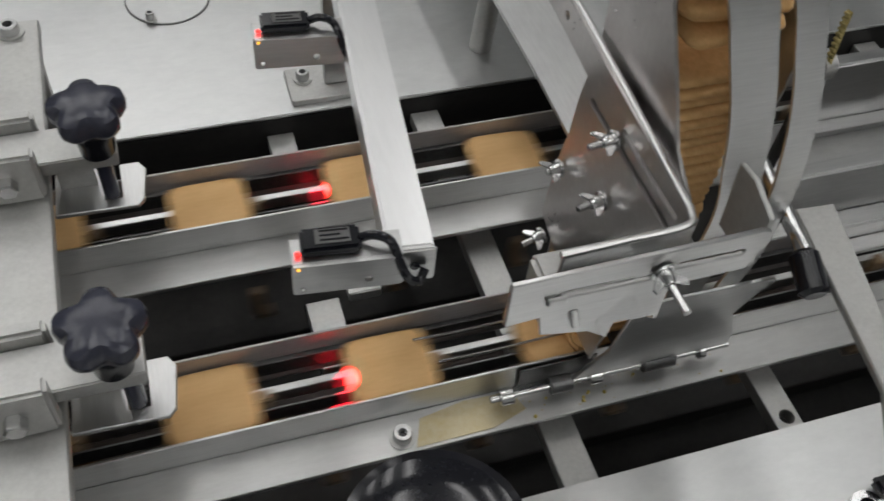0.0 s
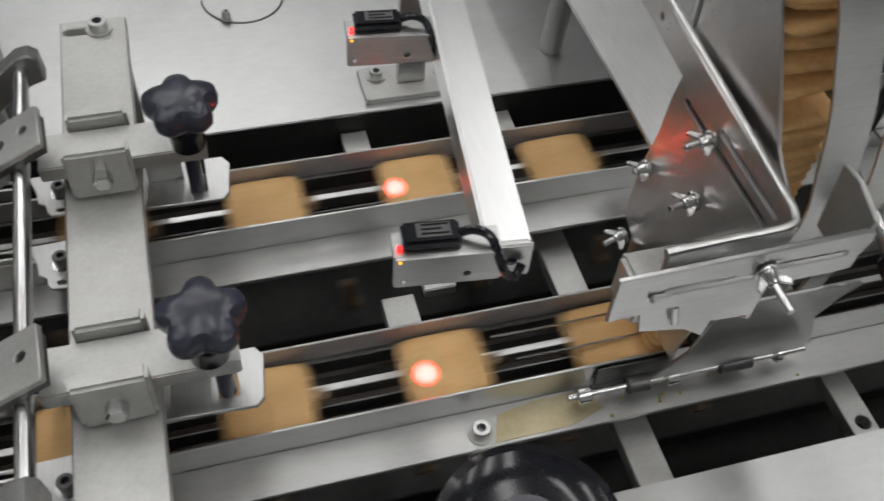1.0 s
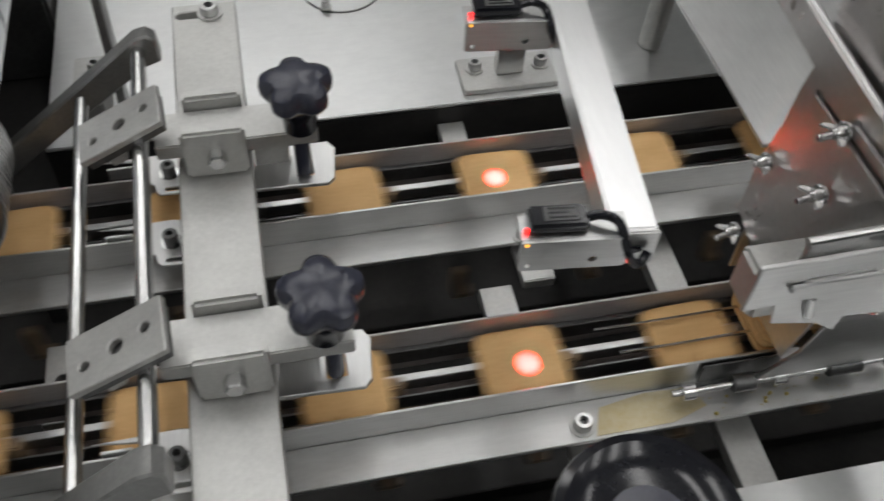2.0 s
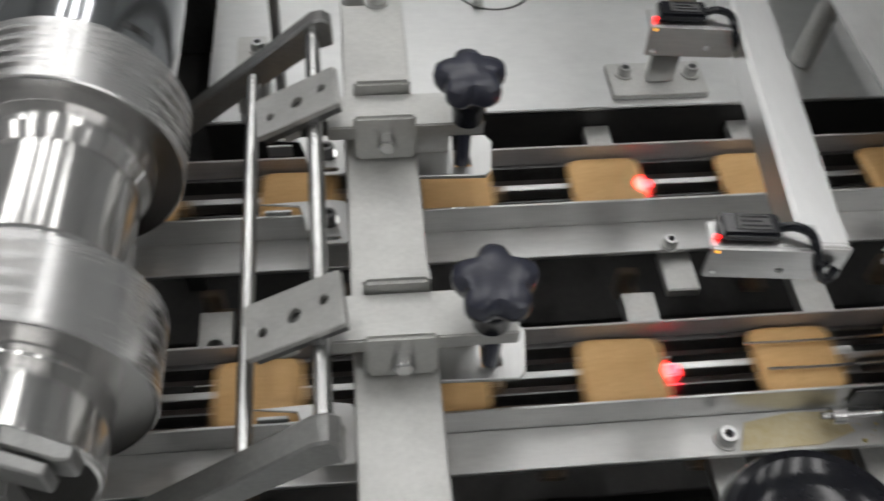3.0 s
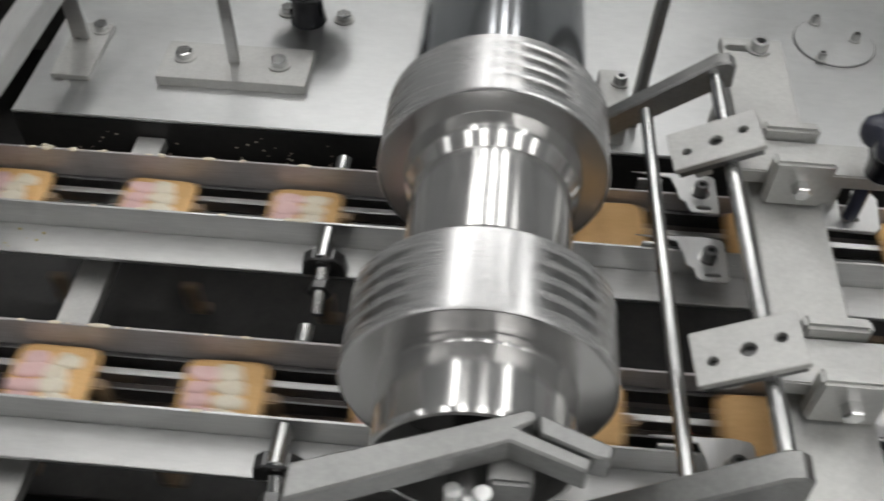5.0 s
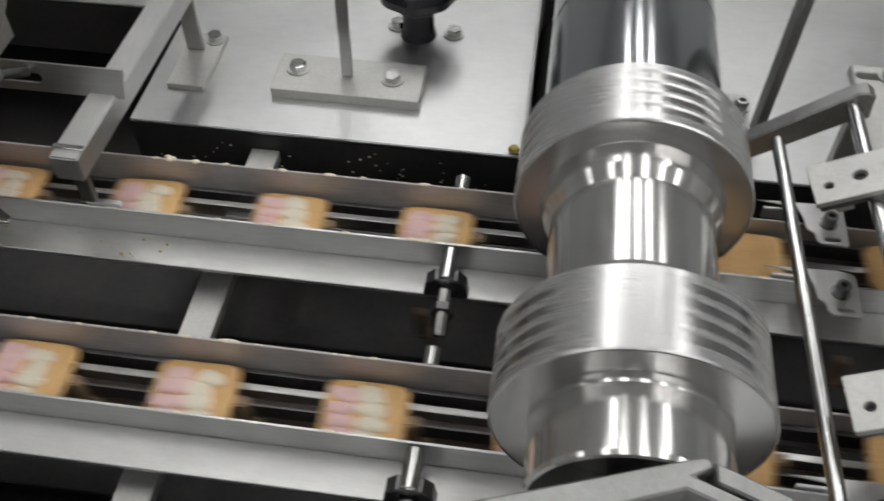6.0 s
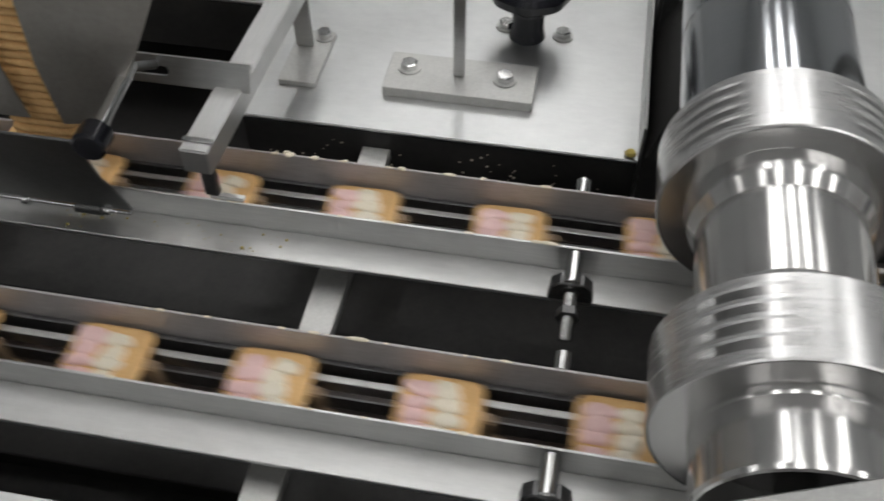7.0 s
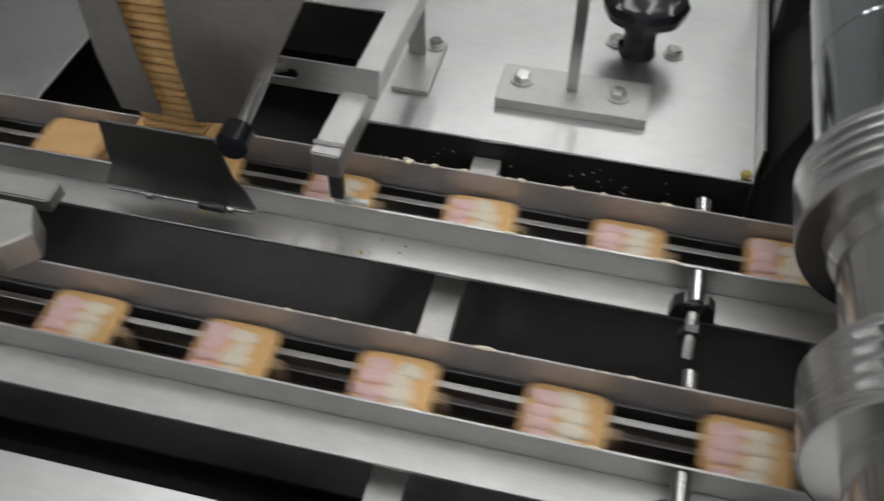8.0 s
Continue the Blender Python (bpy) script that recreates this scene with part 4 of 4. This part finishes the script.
bm = block(-0.0118, 0.0118, 0.0, 0.268, -0.024, 0.0, 0.0012)
bmesh.ops.transform(bm, verts=bm.verts, matrix=pose(-0.5875, 0.138, 0.963, 0, 0, -1.5))
part("arm", bm, STEEL_Y, guide_arm)
part("arm_band", block(-0.6, -0.575, 0.148, 0.153, 0.9632, 0.9645, 0.0004), CHROME, guide_arm, "bright scored band")
part("finger", block(-0.588, -0.5765, 0.141, 0.1485, 0.912, 0.9388, 0.001), DARK, guide_arm)
part("finger_lip", block(-0.585, -0.556, 0.141, 0.1475, 0.9085, 0.9118, 0.001), STEEL_Y, guide_arm)
part("upright", block(-0.591, -0.573, 0.396, 0.4015, TABLE_Z + 0.0062, 0.9388, 0.001), STEEL, guide_arm)
part("foot", plate(rect_of(-0.594, -0.556, 0.34, 0.425, 0.002), 0.006, pose(0, 0, TABLE_Z)), CAST, guide_arm)
part("cross_plate", plate(rect_of(-0.718, -0.566, -0.0, 0.025, 0.001), 0.003, facing((0, 0.2225, 0.984), (1, 0, 0), (0, -0.3, -0.95)), [slot_of(-0.705, -0.64, 0.0135, 0.0042)]), STEEL, guide_arm, "slotted cross plate")
hex_bolt(-0.566, 0.4145, TABLE_Z + 0.0062, 0.0075)
spindle = thing("spindle", "bright round spindle with a black end knob", "spindle")
part("rod", cyl(0.0058, (-0.642, 0.178, 1.0085), (-0.636, 0.105, 1.007)), CHROME, spindle)
part("neck", cyl(0.004, (-0.642, 0.178, 1.006), (-0.648, 0.2195, 0.976)), DARK, spindle, "dark neck on the cross plate")
part("end_knob", cyl(0.0125, (-0.6358, 0.1035, 1.0072), (-0.6345, 0.083, 1.008), 20, 0.002), BLACK, spindle, "black end knob")

rear_chute = thing("biscuit_chute", "dark steel chute of the second biscuit magazine", "chute")
part("front_sheet", plate([(-0.7045, 0.956), (-0.665, 0.962), (-0.625, 1.03), (-0.596, 1.088), (-0.54, 1.3), (-0.66, 1.3), (-0.706, 1.07), (-0.709, 1.015)], 0.002, pose(0, 0.159, 0) @ UPRIGHT, (), 0.0005), DULL, rear_chute, "dull grey front sheet")
part("front_band", plate([(-0.733, 0.958), (-0.741, 1.016), (-0.7445, 1.065), (-0.72, 1.3), (-0.745, 1.3), (-0.778, 1.065), (-0.7775, 1.01), (-0.77, 0.958)], 0.002, pose(0, 0.159, 0) @ UPRIGHT, (), 0.0005), DULL, rear_chute, "dull narrow front band")
part("end_sheet", block(-0.697, -0.694, 0.1612, 0.2845, 0.96, 1.3, 0.0005), DULL, rear_chute)

near_fence = thing("fence_bar", "pale steel fence bar beside the rear lane", "bar")
part("bar", block(-0.95, -0.818, 0.088, 0.112, 0.89, 0.905, 0.0015), CAST, near_fence)
part("bar_leg", block(-0.9, -0.88, 0.09, 0.105, 0.8465, 0.8898, 0.001), CAST, near_fence)
near_gate = thing("gate_block", "pale steel gate block at the near lane", "gate")
part("block", plate([(-0.95, 0.014), (-0.81, 0.014), (-0.79, 0.034), (-0.805, 0.062), (-0.95, 0.064)], 0.03, pose(0, 0, 0.9005), (), 0.002), CAST, near_gate)

# cream that has gathered on the rails
smear = bmesh.new()
for _ in range(46):
    x = -0.62 + 0.34 * random.random()
    lane = random.choice(LANES)
    s = random.choice((1, -1))
    r = 0.0005 + 0.0017 * random.random() ** 3
    bmesh.ops.create_icosphere(smear, subdivisions=2, radius=r, matrix=Matrix.Translation((x, lane + s * (GAP / 2 + 0.001), RAIL_Z + r * 0.2)) @ Matrix.Diagonal((2.2 + random.random() * 2, 0.9, 0.55, 1)))
for x, r in ((-0.553, 0.0022), (-0.541, 0.0042), (-0.515, 0.0038), (-0.49, 0.0022), (-0.44, 0.0028), (-0.37, 0.002)):
    for _ in range(3):
        q = r * random.uniform(0.45, 0.8)
        bmesh.ops.create_icosphere(smear, subdivisions=2, radius=q, matrix=Matrix.Translation((x + random.uniform(-1, 1) * r, LANES[1] + GAP / 2 + 0.001 + random.uniform(-0.5, 0.5) * r, RAIL_Z + q * 0.3)) @ Matrix.Diagonal((1.5, 0.9, 0.7, 1)))
solid("cream_smears", smear, WHITE_CREAM, "dried cream smears along the rail tops", "cream smears", kind="stuff")

flecks = bmesh.new()
for _ in range(30):
    x, y = random.uniform(-0.72, 0.35), random.choice((random.uniform(0.045, 0.12), random.uniform(-0.1, -0.045)))
    r = random.uniform(0.0012, 0.0042)
    bmesh.ops.create_icosphere(flecks, subdivisions=2, radius=r, matrix=Matrix.Translation((x, y, 0.6802)) @ Matrix.Diagonal((2.2, 1.0, 0.4, 1)))
solid("cream_flecks", flecks, WHITE_CREAM, "dried pale flecks fallen on the black pan", "flecks", kind="stuff")

# ---------------------------------------------------------------- biscuits, cream and pushers
BIS_L, BIS_W, BIS_T, STEP = 0.0622, 0.0558, 0.0068, 0.127
BIS_Z = 0.8818


def biscuit_mesh():
    """A rounded oblong with a scalloped rim, domed top and pricked holes."""
    bm = bmesh.new()
    n = 104
    rim = []
    for i in range(n):
        a = 2 * math.pi * i / n
        c, s = math.cos(a), math.sin(a)
        k = (abs(c) ** 7 + abs(s) ** 7) ** (-1 / 7)
        w = 1 + 0.009 * math.cos(30 * a)
        rim.append((BIS_L / 2 * c * k * w, BIS_W / 2 * s * k * w))
    levels = ((0.0, 0.89), (0.0008, 0.952), (0.002, 0.988), (0.0036, 1.0), (0.0051, 0.982), (0.0062, 0.945), (0.0068, 0.88), (0.007, 0.75))
    rings = [[bm.verts.new((x * s, y * s, h)) for x, y in rim] for h, s in levels]
    for a, b in zip(rings, rings[1:]):
        for i in range(n):
            bm.faces.new((a[i], a[(i + 1) % n], b[(i + 1) % n], b[i]))
    bm.faces.new(rings[0]), bm.faces.new(rings[-1])
    for gx in range(-2, 3):
        for gy in range(-1, 2):
            lathe([(0.00685, 0.0014), (0.0071, 0.0012), (0.0071, 0.0008), (0.0069, 0.0006)], "z", (gx * 0.0105, gy * 0.0135, 0), 8, bm)
    return mesh_of("biscuit", bm, BISCUIT)


def cream_mesh(name, x0, x1, rows, mat, width, seed):
    """Soft flattened ribs laid side by side, each with its own ragged ends, some run into one another."""
    rnd = random.Random(seed)
    bm = bmesh.new()
    for k in range(rows):
        y = (k - (rows - 1) / 2) * width - 0.0035 + rnd.uniform(-0.0012, 0.0012)
        a, b = x0 + rnd.uniform(-0.002, 0.004), x1 + rnd.uniform(-0.006, 0.0015)
        wide, high = width * rnd.uniform(0.48, 0.66), rnd.uniform(0.0024, 0.0036)
        one = bmesh.new()
        bmesh.ops.create_uvsphere(one, u_segments=24, v_segments=12, radius=1.0)
        for v in one.verts:
            x, q, z = v.co
            q = math.copysign(abs(q) ** 0.75, q)
            x = math.copysign(abs(x) ** 0.6, x)
            p = Vector(((a + b) / 2 + x * (b - a) / 2, y + q * wide, 0.0004 + z * high))
            p.x += 0.0036 * noise.noise(Vector((p.x * 90, p.y * 140, seed + k * 3.1)))
            p.y += 0.0022 * noise.noise(Vector((p.x * 110, p.y * 60, seed + 5.3 + k)))
            p.z += 0.0011 * noise.noise(Vector((p.x * 160, p.y * 160, 7.7 + k)))
            v.co = p
        join(bm, one)
    return mesh_of(name, bm, mat)


def pusher_mesh():
    bm = block(-0.004, 0.006, -0.005, 0.004, -0.03, 0.003, 0.0012)
    return mesh_of("pusher", block(-0.002, 0.012, -0.006, 0.005, -0.036, -0.028, 0.001, bm), CRUMBED)


BISCUIT_MESH = biscuit_mesh()
CREAMS = [(cream_mesh("pink_cream", -0.028, -0.0025, 4, PINK, 0.0116, 3 + n), cream_mesh("white_cream", -0.005, 0.0195, 4, WHITE_CREAM, 0.0116, 11 + n)) for n in (0, 20, 40, 60)]
PUSHER_MESH = pusher_mesh()

# leftward travel of the chains, in metres, by seconds
TRAVEL = [(0.0, 0.0), (0.5, 0.265), (1.0, 0.526), (2.5, 1.3156), (3.0, 1.593), (3.5, 1.842), (4.0, 2.104), (4.5, 2.3757), (5.0, 2.657), (6.5, 3.403), (7.0, 3.702), (7.5, 3.943), (8.0, 4.21)]
LANE_PHASE = (0.1583, 0.1838)
FEED_X = (0.4475, 0.6015)
LID_X = -0.755
LEVEL_TOP = 35                   # last biscuit of the neatly piled part


def travel(t):
    for (a, s0), (b, s1) in zip(TRAVEL, TRAVEL[1:]):
        if t <= b:
            return s0 + (s1 - s0) * (t - a) / (b - a)
    return TRAVEL[-1][1]


def when(s):
    """The time at which the chains have gone s metres, on a whole frame."""
    for (a, s0), (b, s1) in zip(TRAVEL, TRAVEL[1:]):
        if s <= s1:
            return round((a + (b - a) * (s - s0) / (s1 - s0)) * FPS) / FPS
    return None


def times_with(*extra):
    ts = {round(t * FPS) / FPS for t, _ in TRAVEL} | {k / 10 for k in range(81)}
    ts |= {round(t * FPS) / FPS for t in extra if t is not None and 0 < t < 8}
    return sorted(ts)


def biscuit_at(lane, k, t):
    """On the lane below the feed point, waiting in the magazine's stack above it."""
    x = LANE_PHASE[lane] + STEP * k - travel(t)
    over = (x - FEED_X[lane]) / STEP
    y = LANES[lane]
    if over <= 0:
        return Vector((x, y, BIS_Z - lower_past_drum(x))), 0.0
    z = BIS_Z + 0.0079 * over + (0.022 if k > LEVEL_TOP else 0.0)
    return Vector((FEED_X[lane], y, z)), min(1.0, over)


moving = []


def lay_biscuit(lane, k):
    at, _ = biscuit_at(lane, k, 0)
    creamed = at.x < DRUM_X
    b = tagged(new("biscuit", BISCUIT_MESH), "golden oblong biscuit spread with pink and white cream" if creamed else "plain golden oblong biscuit with a scalloped rim", "biscuit", "biscuits on the lanes")
    if creamed:
        for name, me, label in (("pink_cream", CREAMS[k % 4][0], "pale pink cream"), ("white_cream", CREAMS[k % 4][1], "ivory cream")):
            c = tagged(new(name, me), label)
            c.parent = b
            c.location = (0, 0, BIS_T)
    rnd = random.Random(k * 7 + lane * 1001)
    skew, dy = rnd.uniform(-2.0, 2.0), rnd.uniform(-0.0012, 0.0012)
    calm = 0.2 if k <= LEVEL_TOP else 4.0
    sway = (rnd.uniform(-3, 3) * calm, rnd.uniform(-2, 2) * calm, rnd.uniform(-3, 3) * calm)
    fed = when(LANE_PHASE[lane] + STEP * k - FEED_X[lane]) if at.z > BIS_Z + 1e-6 else None
    rows = []
    for t in times_with(fed, *( (fed - 0.1, fed + 0.1) if fed else ())):
        p, w = biscuit_at(lane, k, t)
        rows.append((t, pose(p.x + sway[0] * 0.0004 * w, p.y + dy + sway[1] * 0.0006 * w, p.z, sway[0] * w, sway[1] * w, skew * (1 - w) + sway[2] * w)))
    moving.append((b, rows))
    # cream laid down by the drum while the clip runs
    s_d = LANE_PHASE[lane] + STEP * k - DRUM_X
    if not creamed and s_d < TRAVEL[-1][1] - 0.005:
        td = when(s_d)
        n = k + 3
        store = Vector((DRUM_X - 0.03 + 0.02 * (n % 4), LANES[lane] - 0.012, DRUM_Z - 0.035 + 0.009 * (n // 4 % 8)))
        cream = thing("cream_filling", "pink and ivory cream laid on a biscuit by the drum", "cream", group="cream fillings")
        for name, me in (("pink_cream", CREAMS[(k + lane) % 4][0]), ("white_cream", CREAMS[(k + lane) % 4][1])):
            c = new(name, me)
            c.parent = cream
        rows = []
        for t in times_with(td, td - 1 / FPS, td + 1 / FPS, td - 0.14):
            p, _ = biscuit_at(lane, k, t)
            if t >= td - 1e-6:
                rows.append((t, pose(p.x, p.y + dy, p.z + BIS_T, 0, 0, skew)))
            else:
                rows.append((t, pose(*store)))
        moving.append((cream, rows))


def lay_lid(lane, k):
    """The covering biscuit that the second magazine drops on the cream of the rear lane."""
    s_l = LANE_PHASE[lane] + STEP * k - LID_X
    lid = tagged(new("biscuit", BISCUIT_MESH), "plain golden biscuit that covers the cream of another", "biscuit", "covering biscuits")
    on = when(s_l) if s_l > 0 else 0.0
    on = 99.0 if on is None else on
    rows = []
    for t in times_with(on, on - 1 / FPS, on + 1 / FPS):
        p, _ = biscuit_at(lane, k, t)
        if t >= on - 1e-6:
            rows.append((t, pose(p.x, p.y, p.z + BIS_T + 0.0035)))
        else:
            rows.append((t, pose(LID_X, p.y + 0.004, 0.9 + 0.0002 * k)))
    moving.append((lid, rows))


def lay_pusher(lane, k):
    """A chain pusher behind each biscuit; it comes up from the chain's lower run."""
    p = tagged(new("pusher", PUSHER_MESH), "small grey steel chain pusher behind a biscuit", "pusher", "chain pushers")
    turn_x = 0.8

    def at(t):
        x = LANE_PHASE[lane] + STEP * k - travel(t) + BIS_L / 2 + 0.0035
        if x <= turn_x:
            return (x, LANES[lane] - 0.001, 0.8835 - lower_past_drum(x))
        if x < turn_x + 0.1:
            u = (x - turn_x) / 0.1
            return (turn_x + 0.04 * math.sin(math.pi * u), LANES[lane] - 0.001, 0.8835 - 0.12 * u)
        return (turn_x - (x - turn_x - 0.1), LANES[lane] - 0.001, 0.7635)

    s = LANE_PHASE[lane] + STEP * k + BIS_L / 2 + 0.0035
    marks = [when(s - turn_x - d) for d in (0.1, 0.05, 0.0) if s - turn_x - d > 0]
    moving.append((p, [(t, pose(*at(t))) for t in times_with(*marks)]))


for k in range(-9, 58):
    lay_biscuit(0, k)
for k in range(-9, 50):
    lay_biscuit(1, k)
for k in range(-9, 27):
    lay_lid(1, k)
for lane in (0, 1):
    for k in range(-9, 40):
        lay_pusher(lane, k)

# biscuits waiting in the second magazine
for n in range(44):
    u = n / 43
    z = 0.915 + 0.0078 * n
    x = -0.735 - 0.03 * max(0.0, u - 0.25) ** 1.5
    b = tagged(new("biscuit", BISCUIT_MESH), "golden biscuit in the stack of the second magazine", "biscuit", "stacked biscuits")
    b.matrix_basis = pose(x + random.uniform(-1, 1) * 0.0006, 0.195 + random.uniform(-1, 1) * 0.0006, z, random.uniform(-2, 2), random.uniform(-2, 2), random.uniform(-2, 2))


def motions():
    for ob, rows in moving:
        walk(ob, rows)
    ts = [k * 0.1 for k in range(81)]
    walk(drum, [(t, pose(DRUM_X, 0, DRUM_Z, 0, SPIN * travel(t), 0)) for t in ts])


motions()
